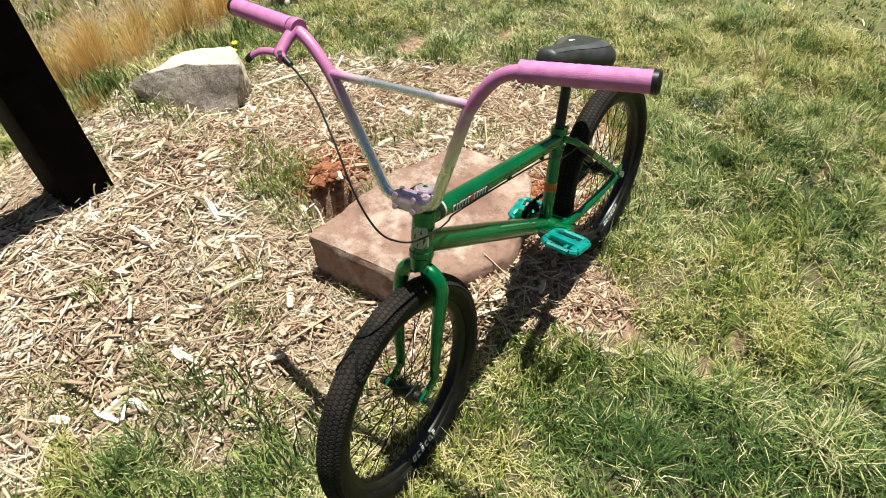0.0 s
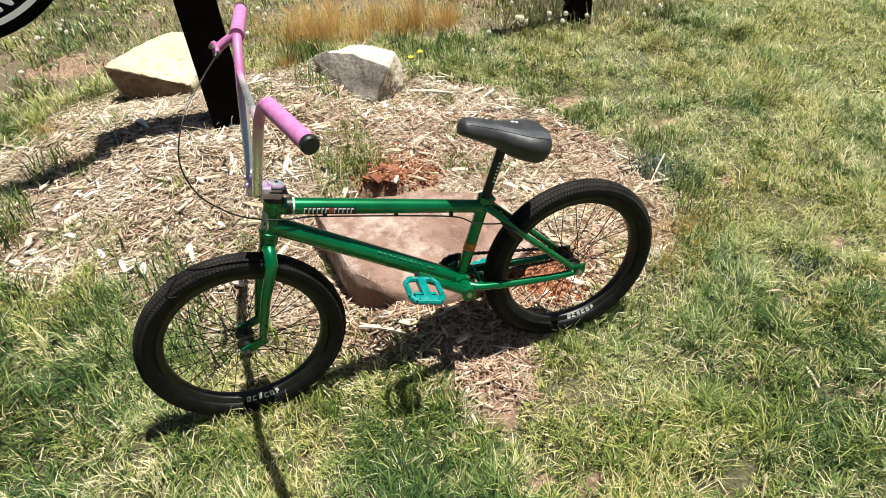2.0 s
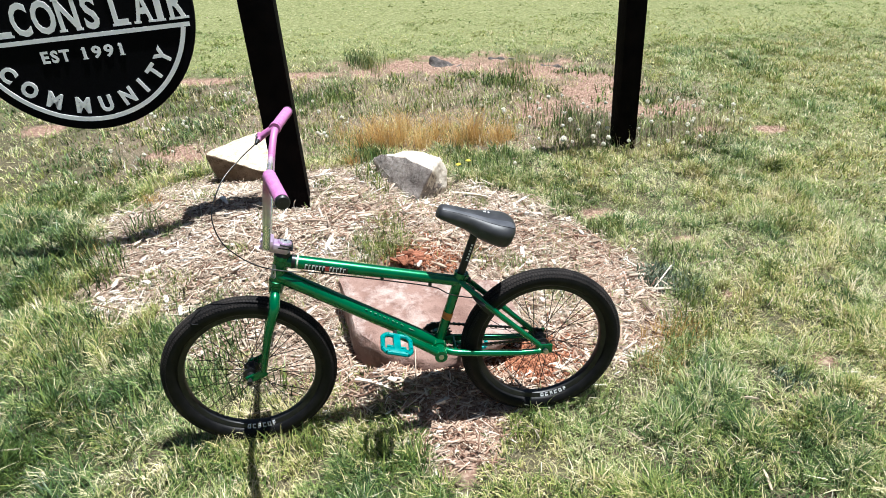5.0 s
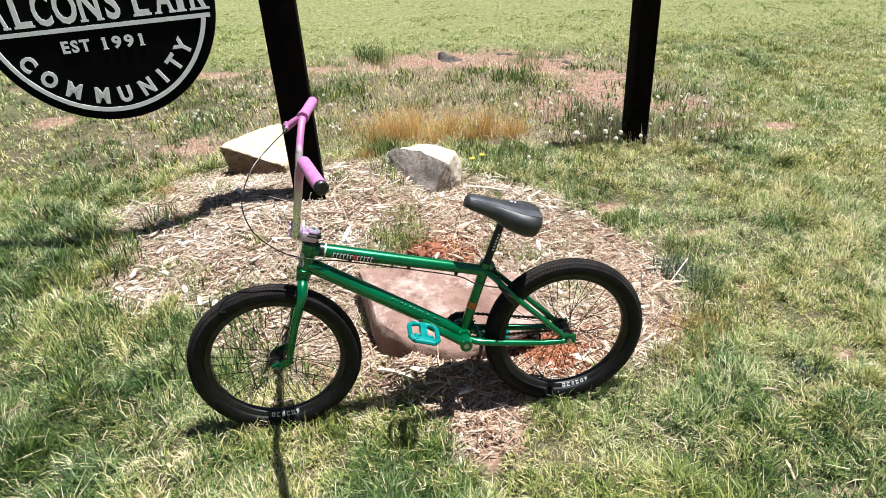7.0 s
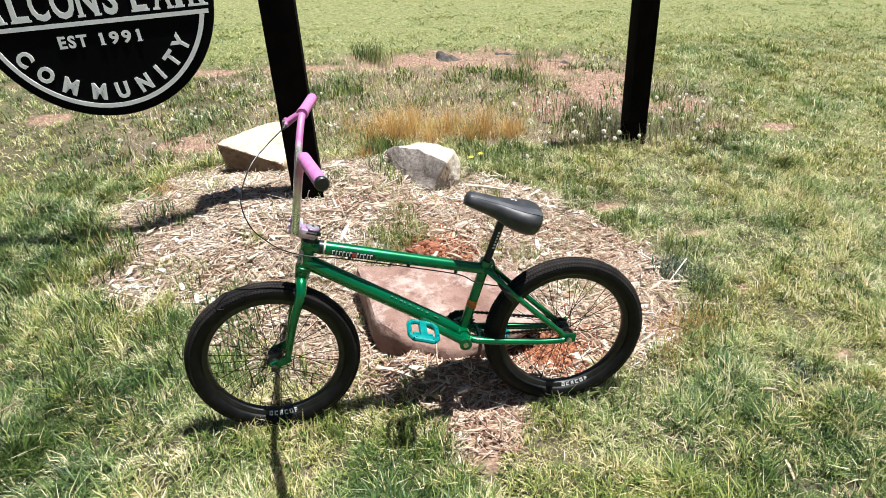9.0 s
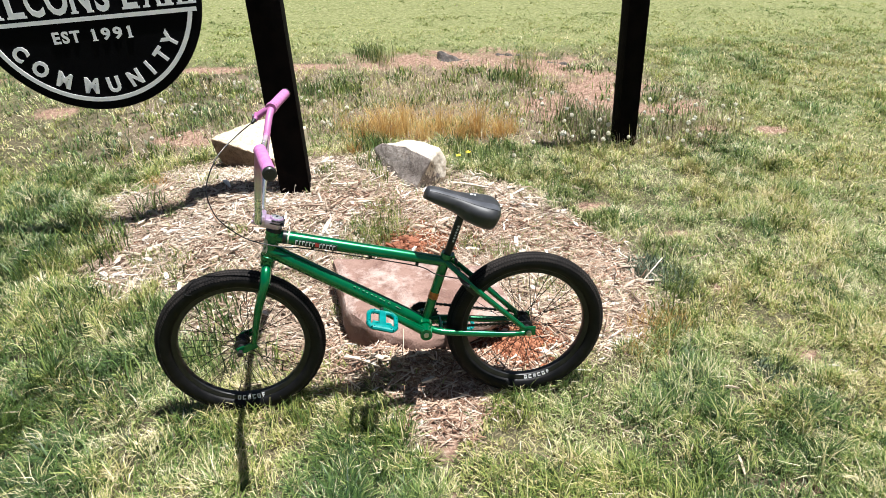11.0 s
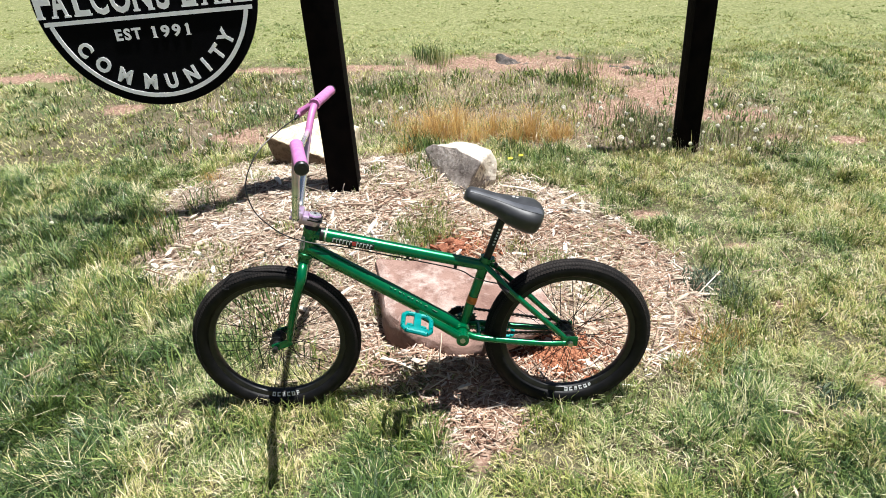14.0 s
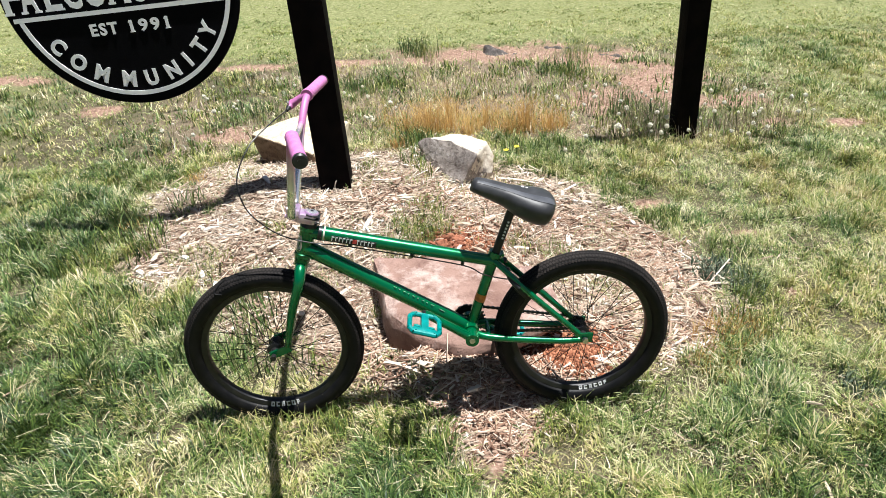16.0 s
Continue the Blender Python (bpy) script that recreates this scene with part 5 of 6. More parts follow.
bed_tufts = [(0.46, 1.03, 1.3), (0.42, 0.98, 1.0), (0.4, 0.86, 0.9), (0.36, 0.8, 0.7), (0.44, 0.92, 0.9), (0.5, 0.98, 0.9), (0.38, 0.95, 0.9), (0.55, 1.0, 0.8), (0.5, 1.15, 0.8), (-0.55, 1.35, 0.6), (-0.42, 1.62, 0.6), (0.12, 0.75, 0.5), (0.95, 1.1, 0.5), (1.05, 0.85, 0.8), (1.2, 0.6, 0.7), (0.9, 0.9, 0.7), (-0.6, 0.95, 0.8), (-0.5, 0.78, 0.8), (-0.35, 0.65, 0.9), (0.2, 1.6, 0.6), (0.62, 0.72, 0.5), (0.28, 0.5, 0.5), (-0.2, 1.05, 0.5), (0.3, 0.2, 0.6), (-0.25, 0.75, 0.5), (0.02, 0.65, 0.6), (-0.45, 0.9, 0.7), (1.0, 1.35, 0.5)]
clump("weed_tufts", bed_tufts, 170, 0.1, 0.03, 0.09, 0.003, 0.43, GRASS, "sparse green and straw tufts growing through the mulch", "grass", (0.2, 0.95), 0.22)
edge = [(1.66, 0.3, 1.2), (1.52, 0.16, 1.0), (1.8, 0.8, 1.1), (1.76, 0.52, 1.0), (1.6, 1.1, 0.9), (0.42, -0.12, 0.8), (0.3, -0.08, 0.9), (0.15, -0.04, 0.7), (0.85, -0.1, 0.8), (0.95, -0.08, 0.8), (1.15, -0.02, 0.9), (0.1, -0.05, 0.8), (-0.1, -0.02, 0.9), (1.3, 1.75, 1.0), (1.1, 1.85, 1.1), (1.45, 1.45, 0.9)]
clump("edge_tufts", edge, 150, 0.1, 0.05, 0.11, 0.004, 0.42, GRASS, "grass tufts along the edge of the mulch", "grass", (0.15, 0.9), 0.2)

x, y = scatter(26000, -1.9, 3.2, 1.7, 4.1)
keep = rng.random(len(x)) < (1 - mulch(x, y)) * (1 - 0.96 * bare(x, y)) * np.clip((vnoise(x, y, 0.3, 31) - 0.3) / 0.3, 0.04, 1) * np.exp(-((np.hypot((x - 0.7) / 2.2, (y - 2.8) / 1.25)) ** 4))
x, y = x[keep], y[keep]
hue = vnoise(x, y, 0.28, 32)
blades("wild_grass", x, y, rng.uniform(0.03, 0.085, len(x)), rng.uniform(0.003, 0.006, len(x)), rng.uniform(0.3, 0.97, len(x)), 0.26 + 0.7 * hue + rng.normal(0, 0.16, len(x)), GRASS, "unmown wild grass behind the mulch bed", "grass")
x, y = scatter(9000, -1.6, 3.2, 1.95, 4.0)
keep = rng.random(len(x)) < wild(x, y) * (1 - mulch(x, y)) * (0.15 + 0.85 * (vnoise(x, y, 0.25, 33) > 0.45))
x, y = x[keep], y[keep]
blades("dead_stalks", x, y, rng.uniform(0.03, 0.09, len(x)), rng.uniform(0.002, 0.0045, len(x)), rng.uniform(0.6, 0.995, len(x)), rng.beta(1.6, 1.3, len(x)), CHIP, "dead brown stalks and litter behind the mulch bed", "weeds")
tufts = [(0.42, 2.16, 0.075, 300, 0.9), (0.56, 2.2, 0.085, 480, 1.15), (0.68, 2.3, 0.08, 380, 1.25), (0.8, 2.22, 0.07, 260, 0.9), (0.92, 2.34, 0.08, 320, 1.05), (1.04, 2.26, 0.065, 240, 0.8), (1.16, 2.3, 0.085, 460, 1.2), (1.3, 2.24, 0.07, 280, 0.95), (1.4, 2.34, 0.06, 160, 0.75), (0.5, 2.46, 0.1, 200, 1.0), (0.75, 2.52, 0.1, 160, 0.85), (1.02, 2.52, 0.1, 140, 0.8), (0.36, 1.86, 0.06, 200, 0.45), (0.3, 2.5, 0.12, 110, 0.85)]
many = np.array([p[3] for p in tufts])
which = np.repeat(np.arange(len(tufts)), many)
t, r = rng.uniform(0, 2 * np.pi, len(which)), np.abs(rng.normal(0, 1, len(which)))
cx, cy, wide, tall = (np.array([p[k] for p in tufts])[which] for k in (0, 1, 2, 4))
x, y = cx + wide * r * np.cos(t), cy + wide * r * np.sin(t)
tuft_hue = rng.normal(0.42, 0.13, len(tufts))[which]
blades("dry_grass", x, y, rng.uniform(0.07, 0.27, len(x)) * tall * np.exp(-0.22 * r**2), rng.uniform(0.0012, 0.0026, len(x)), np.clip(0.18 + 0.42 * r + 0.2 * rng.random(len(x)), 0.05, 0.97), np.clip(tuft_hue + rng.normal(0, 0.2, len(x)), 0, 1), DRY, "feathery clumps of orange-brown dry grass behind the boulder", "grass", b=t + rng.normal(0, 0.6, len(x)))
parts = [(1.95, 2.3, 0.16, 0.16, 380), (2.3, 2.2, 0.3, 0.1, 90), (2.7, 2.3, 0.16, 0.17, 170), (0.6, 4.02, 0.07, 0.06, 130), (1.85, 3.75, 0.12, 0.08, 120), (1.75, 2.75, 0.15, 0.2, 130), (-0.35, 2.7, 0.3, 0.2, 160)]
x = np.concatenate([rng.normal(p[0], p[2], p[4]) for p in parts])
y = np.concatenate([rng.normal(p[1], p[3], p[4]) for p in parts])
blades("tall_weeds", x, y, rng.uniform(0.06, 0.22, len(x)), rng.uniform(0.002, 0.0045, len(x)), rng.uniform(0.1, 0.92, len(x)), rng.uniform(0.05, 0.75, len(x)), GRASS, "dark wiry weeds round the foot of the post", "weeds")


x = np.concatenate([rng.normal(1.96, 0.13, 620), rng.normal(2.55, 0.22, 380), rng.normal(2.2, 0.3, 220)])
y = np.concatenate([rng.normal(2.33, 0.14, 620), rng.normal(2.2, 0.12, 380), rng.normal(2.08, 0.1, 220)])
blades("wiry_stalks", x, y, rng.uniform(0.05, 0.17, len(x)), rng.uniform(0.0016, 0.003, len(x)), rng.uniform(0.1, 0.9, len(x)), rng.beta(1.1, 2.2, len(x)), CHIP, "dark brown wiry dead stalks beside the post", "weeds")
weeds = [(rng.uniform(-1.2, 2.7), rng.uniform(2.0, 3.7), rng.uniform(0.5, 1.3)) for _ in range(75)]
clump("leafy_weeds", weeds, 42, 0.11, 0.03, 0.075, 0.009, 0.33, GRASS, "low dark leafy weeds in the unmown ground", "weeds", (0.35, 0.97), 0.13)


SAGE = toned("sage_leaves", [(0.0, (0.05, 0.08, 0.05)), (0.5, (0.17, 0.22, 0.15)), (1.0, (0.36, 0.4, 0.3))], 0.6, 0.1)
clump("sage_weed", [(1.72, 0.64, 1.0), (1.78, 0.58, 0.8), (1.66, 0.68, 0.7), (1.9, -0.02, 0.7)], 330, 0.11, 0.02, 0.075, 0.006, 0.45, SAGE, "grey-green feathery weed at the edge of the mulch", "weeds", (0.1, 0.9), 0.25)
clump("brown_tuft", [(1.5, 0.22, 1.0), (1.6, 0.28, 1.1), (1.45, 0.1, 0.8), (-0.75, 1.75, 0.6), (-0.95, 1.35, 0.7)], 150, 0.1, 0.04, 0.11, 0.0026, 0.35, DRY, "browned grass tuft at the edge of the mulch", "grass", (0.2, 0.95), 0.2)
clump("green_tuft", [(1.62, 3.4, 1.0), (1.72, 3.36, 0.9), (1.55, 3.45, 0.8), (0.1, 3.3, 0.9), (0.2, 3.42, 0.8), (0.0, 3.36, 0.7), (0.32, 3.36, 0.7)], 130, 0.16, 0.05, 0.13, 0.006, 0.28, GRASS, "low green tuft in the unmown ground", "grass", (0.2, 0.92), 0.14)
clump("dark_bush", [(0.5, 4.1, 1.0), (0.56, 4.16, 0.9), (0.45, 4.2, 0.7), (1.9, 2.6, 0.8), (1.82, 2.5, 0.7), (2.02, 2.42, 0.8)], 70, 0.11, 0.06, 0.22, 0.0045, 0.24, GRASS, "dark upright bushy weed behind the bed", "weeds", (0.05, 0.7), 0.12)
clump("dark_stalks", [(-0.8, 0.56, 0.5), (-0.86, 0.6, 0.4), (-0.45, 0.4, 0.4)], 26, 0.09, 0.09, 0.2, 0.0022, 0.08, GRASS, "thin dark weed stalks in the long grass", "weeds", (0.02, 0.3), 0.06)


def splinters(name, x, y, length, width, thick, tone, mat, label, lift, tilt):
    """Many flat tapered splinters in one object."""
    n = len(x)
    a = rng.uniform(0, 2 * np.pi, n)
    p = rng.normal(0, tilt, n)
    d = np.stack([np.cos(a) * np.cos(p), np.sin(a) * np.cos(p), np.sin(p)], -1)
    r = rng.normal(0, 0.35, n)
    s = np.stack([-np.sin(a) * np.cos(r), np.cos(a) * np.cos(r), np.sin(r)], -1)
    u = np.cross(d, s)
    c = np.stack([x, y, height(x, y) + lift + np.abs(np.sin(p)) * length * 0.35], -1)
    L, W, T = length[:, None] / 2, width[:, None] / 2, thick[:, None] / 2
    k1, k2 = rng.uniform(0.25, 1, (n, 1)), rng.uniform(0.25, 1, (n, 1))
    off1, off2 = rng.uniform(-0.5, 0.5, (n, 1)) * W, rng.uniform(-0.5, 0.5, (n, 1)) * W
    v = []
    for e, kk, off in ((-1, k1, off1), (1, k2, off2)):
        for q in (-1, 1):
            for h in (-1, 1):
                v.append(c + d * L * e + s * (W * kk * q + off) + u * T * h)
    v = np.stack(v, 1).reshape(-1, 3)
    k = np.arange(n)[:, None] * 8
    f = np.concatenate([k + q for q in ([1, 3, 7, 5], [0, 1, 5, 4], [2, 6, 7, 3], [0, 2, 3, 1], [4, 5, 7, 6])], 1).reshape(-1, 4)
    ob = new(name, big_mesh(name, v, f, mat, tone=np.repeat(np.clip(tone, 0, 1), 8)))
    return tagged(ob, label, "mulch", kind="stuff")


x, y = scatter(26000, -1.1, 1.75, -0.1, 2.1)
keep = rng.random(len(x)) < mulch(x, y) * (0.1 + 0.9 * np.clip((vnoise(x, y, 0.23, 61) - 0.52) / 0.2, 0, 1)) * np.clip(1.25 - inside(x, y) * 1.1, 0.3, 1) * (np.hypot((x - 0.55) / 0.15, (y - 0.82) / 0.13) > 1) * ((x < 0.22) | (x > 1.0) | (y < 0.08) | (y > 0.66))
x, y = x[keep], y[keep]
blades("bed_weeds", x, y, rng.uniform(0.012, 0.055, len(x)), rng.uniform(0.0016, 0.0036, len(x)), rng.uniform(0.3, 0.98, len(x)), np.clip(rng.normal(0.55, 0.2, len(x)), 0, 1), GRASS, "thin yellowing weeds sprouting between the wood chips", "weeds", lift=0.006)


def in_bed(n, ease=1.0):
    x, y = scatter(n, -1.2, 1.9, -0.4, 2.2)
    keep = rng.random(n) < np.clip(mulch(x, y) * ease, 0, 1) * (1 - 0.8 * bare(x, y))
    keep &= (np.hypot((x - 0.56) / 0.16, (y - 0.82) / 0.14) > 1) & (np.hypot((x - 0.97) / 0.17, (y - 0.25) / 0.11) > rng.uniform(0.3, 1.2, n))
    return x[keep], y[keep]


x, y = in_bed(30000)
keep = rng.random(len(x)) < np.clip(0.3 + (vnoise(x, y, 0.26, 54) - 0.3) / 0.2, 0.3, 1)
x, y = x[keep], y[keep]
n = len(x)
splinters("wood_mulch", x, y, rng.lognormal(-3.45, 0.62, n), rng.lognormal(-5.0, 0.55, n), rng.uniform(0.0015, 0.004, n), np.clip(rng.beta(1.5, 1.3, n) + 0.55 * (vnoise(x, y, 0.16, 51) - 0.5) + 0.35 * (vnoise(x, y, 0.05, 52) - 0.5), 0, 1), CHIP, "pale shredded wood mulch of chips and splinters", rng.uniform(0.0, 0.014, n), 0.16)
spots = [(0.3, 0.2, 0.14, 0.1, 900), (0.55, 0.06, 0.16, 0.08, 1100), (0.72, -0.06, 0.1, 0.1, 700), (1.0, 0.22, 0.2, 0.12, 1000), (1.35, 0.5, 0.13, 0.2, 900), (1.45, 0.75, 0.1, 0.18, 700), (0.75, 1.0, 0.2, 0.1, 500), (0.35, 1.25, 0.3, 0.12, 600), (0.9, 1.25, 0.25, 0.13, 420), (-0.35, 1.0, 0.22, 0.2, 380), (0.08, 0.62, 0.16, 0.12, 300), (1.2, 0.95, 0.15, 0.16, 380), (-0.5, 1.5, 0.2, 0.15, 260)]
x = np.concatenate([rng.normal(p[0], p[2], p[4]) for p in spots])
y = np.concatenate([rng.normal(p[1], p[3], p[4]) for p in spots])
keep = (mulch(x, y) > 0.3) & (np.hypot((x - 0.54) / 0.13, (y - 0.79) / 0.11) > 1) & (np.hypot((x - 0.97) / 0.17, (y - 0.25) / 0.11) > rng.uniform(0.6, 1.1, len(x)))
x, y = x[keep], y[keep]
n = len(x)
splinters("rust_mulch", x, y, rng.lognormal(-3.3, 0.5, n), rng.uniform(0.0022, 0.009, n), rng.uniform(0.0015, 0.004, n), rng.beta(1.7, 1.4, n), RUST_CHIP, "reddish-brown shredded bark mulch round the slab", rng.uniform(0.004, 0.018, n), 0.2)
x, y = in_bed(27000)
n = len(x)
splinters("mulch_crumbs", x, y, rng.lognormal(-4.6, 0.45, n), rng.uniform(0.003, 0.008, n), rng.uniform(0.001, 0.003, n), rng.beta(1.6, 1.3, n), CHIP, "fine crumbs of bark and rotted wood in the mulch", rng.uniform(0.0, 0.009, n), 0.25)
x, y = in_bed(20000)
keep = rng.random(len(x)) < np.clip((vnoise(x, y, 0.22, 53) - 0.2) / 0.4, 0.12, 1)
x, y = x[keep], y[keep]
n = len(x)
splinters("mulch_fibres", x, y, rng.lognormal(-3.05, 0.5, n), rng.uniform(0.0012, 0.003, n), rng.uniform(0.001, 0.002, n), rng.beta(2.6, 1.5, n), CHIP, "fine straw-like wood fibres lying over the mulch", rng.uniform(0.004, 0.02, n), 0.2)
x, y = scatter(1700, -2.0, 3.2, -0.7, 2.4)
keep = rng.random(len(x)) < (1 - mulch(x, y)) * np.clip((inside(x, y) + 0.9) / 0.9, 0.12, 1)
x, y = x[keep], y[keep]
n = len(x)
splinters("strewn_chips", x, y, rng.lognormal(-3.2, 0.5, n), rng.uniform(0.002, 0.008, n), rng.uniform(0.001, 0.003, n), rng.beta(2, 2.2, n), CHIP, "stray wood splinters and straw lying in the lawn", rng.uniform(0.01, 0.03, n), 0.2)
x, y = rng.normal(0.66, 0.09, 700), rng.normal(0.92, 0.05, 700)
x, y = np.concatenate([x, rng.normal(0.97, 0.11, 1500)]), np.concatenate([y, rng.normal(0.25, 0.07, 1500)])
keep = np.hypot((x - 0.52) / 0.105, (y - 0.775) / 0.09) > 1
x, y = x[keep], y[keep]
n = len(x)
splinters("red_soil_clods", x, y, rng.uniform(0.006, 0.024, n), rng.uniform(0.005, 0.014, n), rng.uniform(0.004, 0.012, n), rng.random(n), EARTH, "crumbled red clay soil beside the slab", rng.uniform(0.0, 0.006, n), 0.6)


def wood_piece(x, y, turn, length, width, tone, label):
    """One large split chip, bent and tapered, with a fibrous end."""
    s = Shape()
    z = float(height(np.array(x), np.array(y))) + 0.012
    n, verts, faces = 7, [], []
    bend, k0, k1 = rng.normal(0, 0.05), rng.uniform(0.3, 0.9), rng.uniform(0.15, 0.8)
    for i in range(n):
        t = i / (n - 1)
        w = width / 2 * (k0 + (1 - k0) * min(1, t * 4)) * (k1 + (1 - k1) * min(1, (1 - t) * 3)) * rng.uniform(0.88, 1.08)
        px, pz = (t - 0.5) * length, bend * length * math.sin(math.pi * t)
        th = min(0.006, width * 0.3) * (0.5 + 0.5 * math.sin(math.pi * t))
        verts += [(px, -w, pz - th), (px, -w * 0.8, pz + th), (px, w * 0.85, pz + th * 0.8), (px, w, pz - th)]
    for i in range(n - 1):
        for k in range(4):
            p, q = i * 4 + k, i * 4 + (k + 1) % 4
            faces.append((p, p + 4, q + 4, q))
    faces += [(0, 1, 2, 3), tuple(range(4 * n - 1, 4 * n - 5, -1))]
    m = pose(x, y, z, rng.normal(0, 9), rng.normal(0, 4), turn)
    s.add(verts, faces)
    me = s.mesh("wood_chip", CHIP, 30)
    me.attributes.new("tone", "FLOAT", "POINT").data.foreach_set("value", np.full(len(me.vertices), tone, np.float32))
    ob = new("wood_chip", me)
    ob.matrix_world = m
    return tagged(ob, label, "wood chip", "large chips in the mulch")


for cx, cy, ct, cl, cw, tn in [(1.677, -0.09, -20, 0.075, 0.01, 0.5), (0.842, -0.5, 12, 0.12, 0.01, 0.55), (-0.03, 1.36, -50, 0.13, 0.024, 1.0), (0.13, 1.22, -16, 0.25, 0.013, 0.3), (0.155, 0.855, 59, 0.1, 0.018, 1.0), (0.31, 1.18, -45, 0.1, 0.042, 0.85), (0.22, 1.02, 70, 0.13, 0.02, 0.95), (1.12, 0.95, 80, 0.1, 0.022, 0.97), (1.28, 0.72, 80, 0.08, 0.02, 0.97), (0.75, 0.02, 40, 0.14, 0.014, 0.7), (0.95, 1.45, -35, 0.24, 0.02, 0.8), (1.2, 1.28, -40, 0.2, 0.014, 0.75), (1.9, -0.25, -50, 0.2, 0.01, 0.5), (0.62, 0.05, 20, 0.11, 0.02, 0.9), (0.36, 0.12, -35, 0.16, 0.014, 0.75), (1.55, -0.42, 78, 0.08, 0.01, 0.5)]:
    wood_piece(cx, cy, ct, cl, cw, tn, "pale splintered wood chip on the mulch")
made = 0
while made < 230:
    cx, cy = rng.uniform(-0.9, 1.5), rng.uniform(-0.05, 1.9)
    if inside(np.array(cx), np.array(cy)) < 0.06 or (0.2 < cx < 1.05 and 0.05 < cy < 0.7) or (0.4 < cx < 0.95 and 1.3 < cy < 1.8) or (-0.05 < cx < 0.16 and 1.36 < cy < 1.6):
        continue
    tn = rng.beta(2.6, 1.4)
    wood_piece(cx, cy, rng.uniform(0, 360), rng.lognormal(-2.65, 0.3), rng.uniform(0.01, 0.026), tn, "bleached pale wood chip lying on the mulch" if tn > 0.7 else "brown wood chip lying on the mulch")
    made += 1


def twig(x, y, pts, label):
    s = Shape()
    z = float(height(np.array(x), np.array(y)))
    tube(s, smooth_line([(x + p, y + q, z + r) for p, q, r in pts], 4), 0.0022, 6)
    me = s.mesh("twig", CHIP, 40)
    me.attributes.new("tone", "FLOAT", "POINT").data.foreach_set("value", np.full(len(me.vertices), 0.95, np.float32))
    tagged(new("twig", me), label, "twig", "bare twigs")


twig(0.055, 1.385, [(0, 0, -0.01), (-0.006, -0.004, 0.03), (0.0, -0.008, 0.058), (0.008, -0.01, 0.07)], "thin pale hooked twig at the foot of the post")
twig(0.065, 1.375, [(0, 0, 0.0), (0.02, -0.004, 0.012), (0.045, -0.012, 0.02)], "thin pale twig lying at the foot of the post")
twig(0.34, 0.78, [(0, 0, 0), (0.05, 0.02, 0.02), (0.11, 0.03, 0.012)], "bleached dry twig beside the burrow")
twig(0.4, 0.72, [(0, 0, 0.0), (0.03, 0.05, 0.03), (0.05, 0.09, 0.025)], "bleached dry twig beside the burrow")
twig(0.3, 0.24, [(-0.04, 0, 0), (-0.01, 0.01, 0.035), (0.04, -0.02, 0.05)], "bleached dry twig in front of the slab")


def dandelion():
    plant = new("dandelion")
    tagged(plant, "dandelion gone to seed with a white puff on a thin stem", "dandelion", "seeding dandelions")
    s = Shape()
    tube(s, smooth_line([(0, 0, -0.02), (0.004, 0.002, 0.08), (0.012, 0.0, 0.17)], 3), 0.0016, 6)
    part("stem", s, STEM_GREEN, plant)
    s = Shape()
    r = random.Random(3)
    c = Vector((0.012, 0, 0.18))
    for _ in range(150):
        d = Vector((r.gauss(0, 1), r.gauss(0, 1), r.gauss(0, 1))).normalized()
        e = d.orthogonal().normalized() * 0.0042
        e.rotate(Matrix.Rotation(r.uniform(0, 6.3), 3, d))
        q, f = c + d * r.uniform(0.014, 0.021), d.cross(e)
        s.add([q + e, q - e * 0.5 + f * 0.87, q - e * 0.5 - f * 0.87, c + d * 0.004], [(0, 1, 2), (0, 2, 3)])
    part("seed_head", s, PUFF, plant, smooth=0)
    return plant


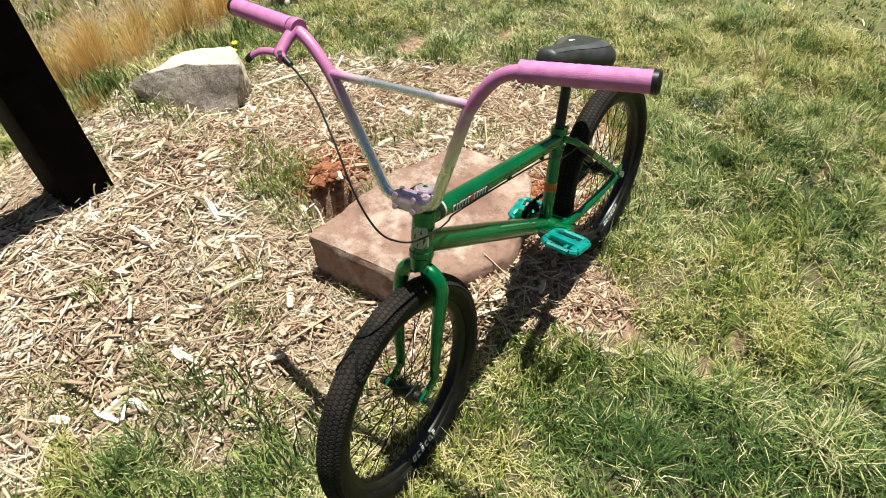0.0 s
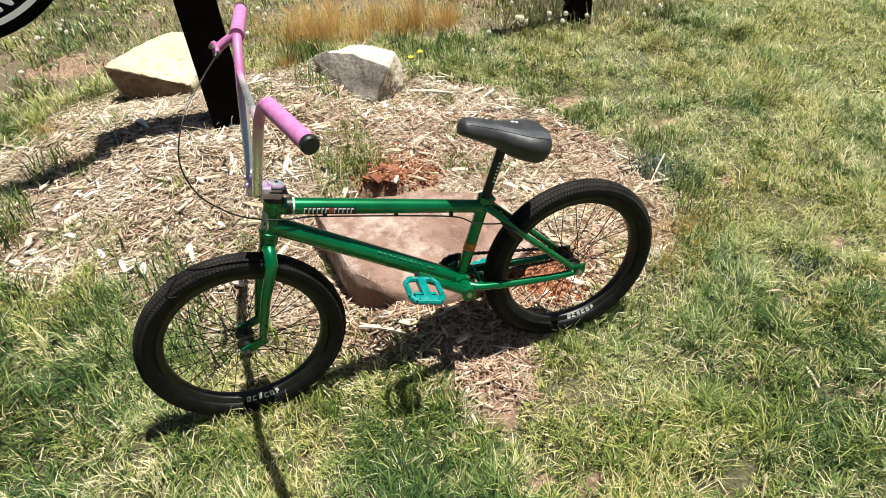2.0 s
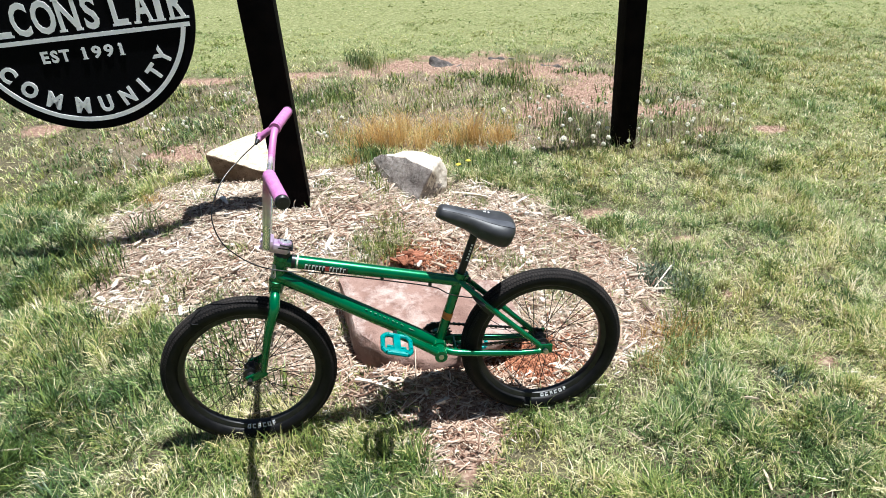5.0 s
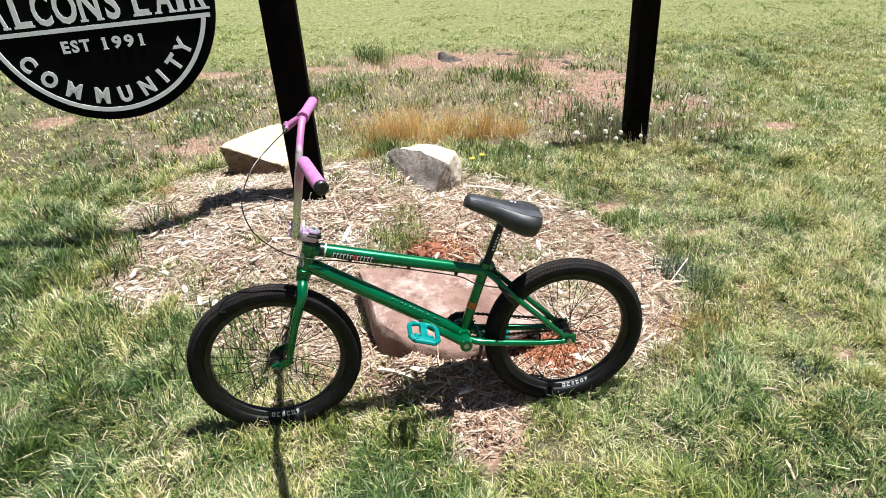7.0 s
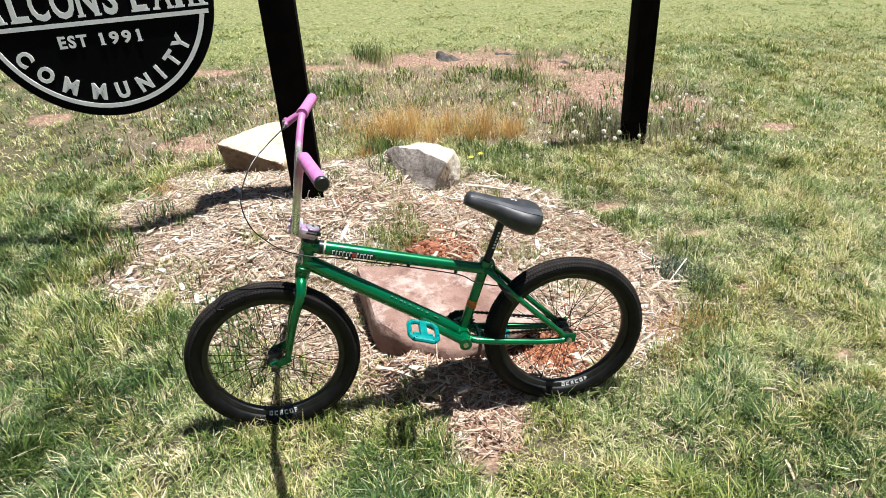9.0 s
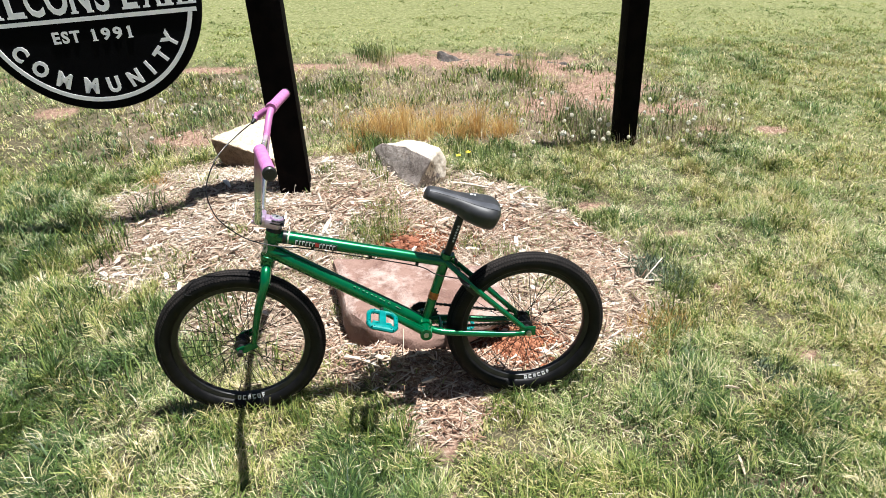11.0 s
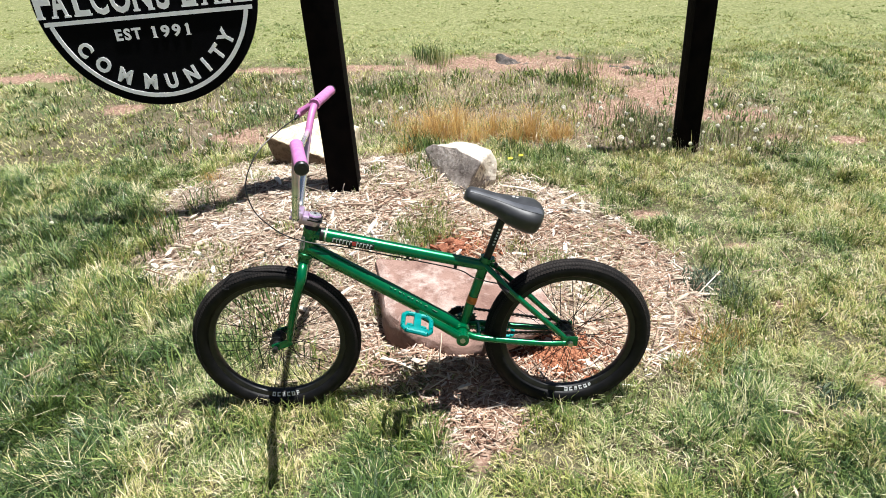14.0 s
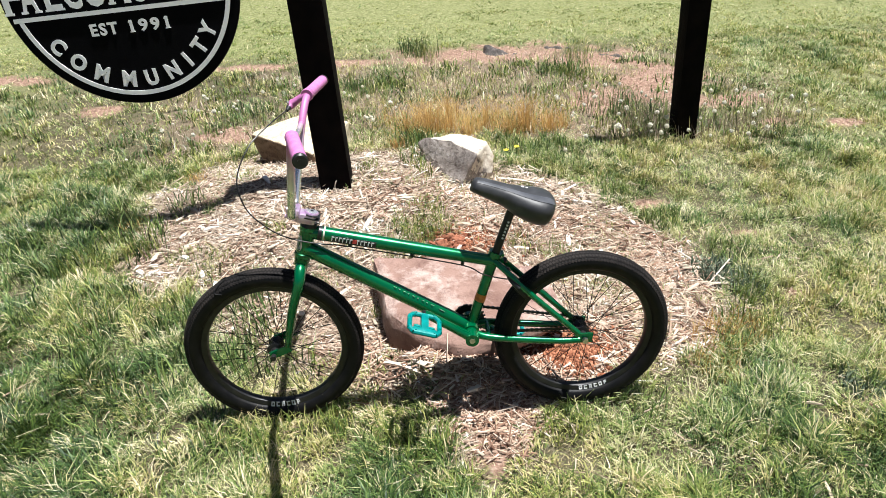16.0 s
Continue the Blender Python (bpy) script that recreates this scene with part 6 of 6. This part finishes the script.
first = dandelion()
spots = [(1.6, 1.85), (1.42, 1.9), (2.28, 1.9), (2.05, 1.95), (2.6, 2.5), (2.2, 2.25), (2.32, 2.2), (2.12, 2.2), (2.42, 2.3), (2.38, 2.5), (1.75, 2.3), (1.55, 2.4), (2.75, 2.6), (2.5, 2.1), (-1.1, 2.55), (-0.45, 2.9), (-0.6, 3.0), (0.0, 2.95), (0.1, 3.1), (0.18, 2.75), (-0.2, 2.8), (-0.95, 2.9), (-1.4, 1.25), (-0.1, 2.55), (1.25, 1.7), (1.85, 2.55), (1.65, 2.75), (2.0, 2.1), (-0.75, 2.35), (2.9, 2.35), (1.3, 2.75), (0.35, 2.6), (2.15, 2.35), (2.25, 2.3), (2.35, 2.38), (2.05, 2.35), (1.95, 2.2), (1.85, 2.0), (1.72, 2.05), (2.45, 2.0), (2.62, 2.2), (2.7, 2.35), (2.0, 2.6), (1.9, 2.8), (1.8, 2.45), (2.18, 2.6), (0.15, 2.4), (0.02, 2.3), (0.2, 2.2), (-0.85, 2.2), (-0.3, 3.1), (1.45, 2.3), (1.4, 2.5), (-1.2, 2.0), (-0.5, 3.4), (2.4, 2.75)] + [(rng.uniform(1.35, 3.0), rng.uniform(1.85, 2.7)) for _ in range(26)] + [(rng.uniform(-1.1, 0.35), rng.uniform(2.3, 3.5)) for _ in range(22)]
for k, (dx, dy) in enumerate(spots):
    z = float(height(np.array(dx), np.array(dy)))
    m = pose(dx, dy, z, rng.normal(0, 6), rng.normal(0, 6), rng.uniform(0, 360))
    sc = rng.uniform(0.42, 0.8)
    if k == 0:
        first.matrix_world = m
    else:
        copy_thing(first, m).scale = (sc, sc, sc)


def yellow_flower(x, y):
    plant = new("yellow_flower")
    tagged(plant, "small yellow dandelion flower in the grass", "flower")
    plant.location = (x, y, float(height(np.array(x), np.array(y))))
    s = Shape()
    tube(s, [(0, 0, -0.01), (0.003, 0, 0.06)], 0.0015, 6)
    part("stem", s, STEM_GREEN, plant)
    s = Shape()
    for k in range(34):
        t, l = k * 2.4, 0.011 + 0.006 * (k % 3) / 2
        d, e = Vector((math.cos(t), math.sin(t), 0.25 + 0.2 * (k % 2))), Vector((-math.sin(t), math.cos(t), 0)) * 0.0022
        c = Vector((0.003, 0, 0.06))
        s.add([c - e * 0.4, c + e * 0.4, c + d * l + e, c + d * l - e], [(0, 1, 2, 3)])
    part("petals", s, YELLOW, plant, smooth=0)


yellow_flower(1.02, 1.8)
yellow_flower(0.95, 1.72)
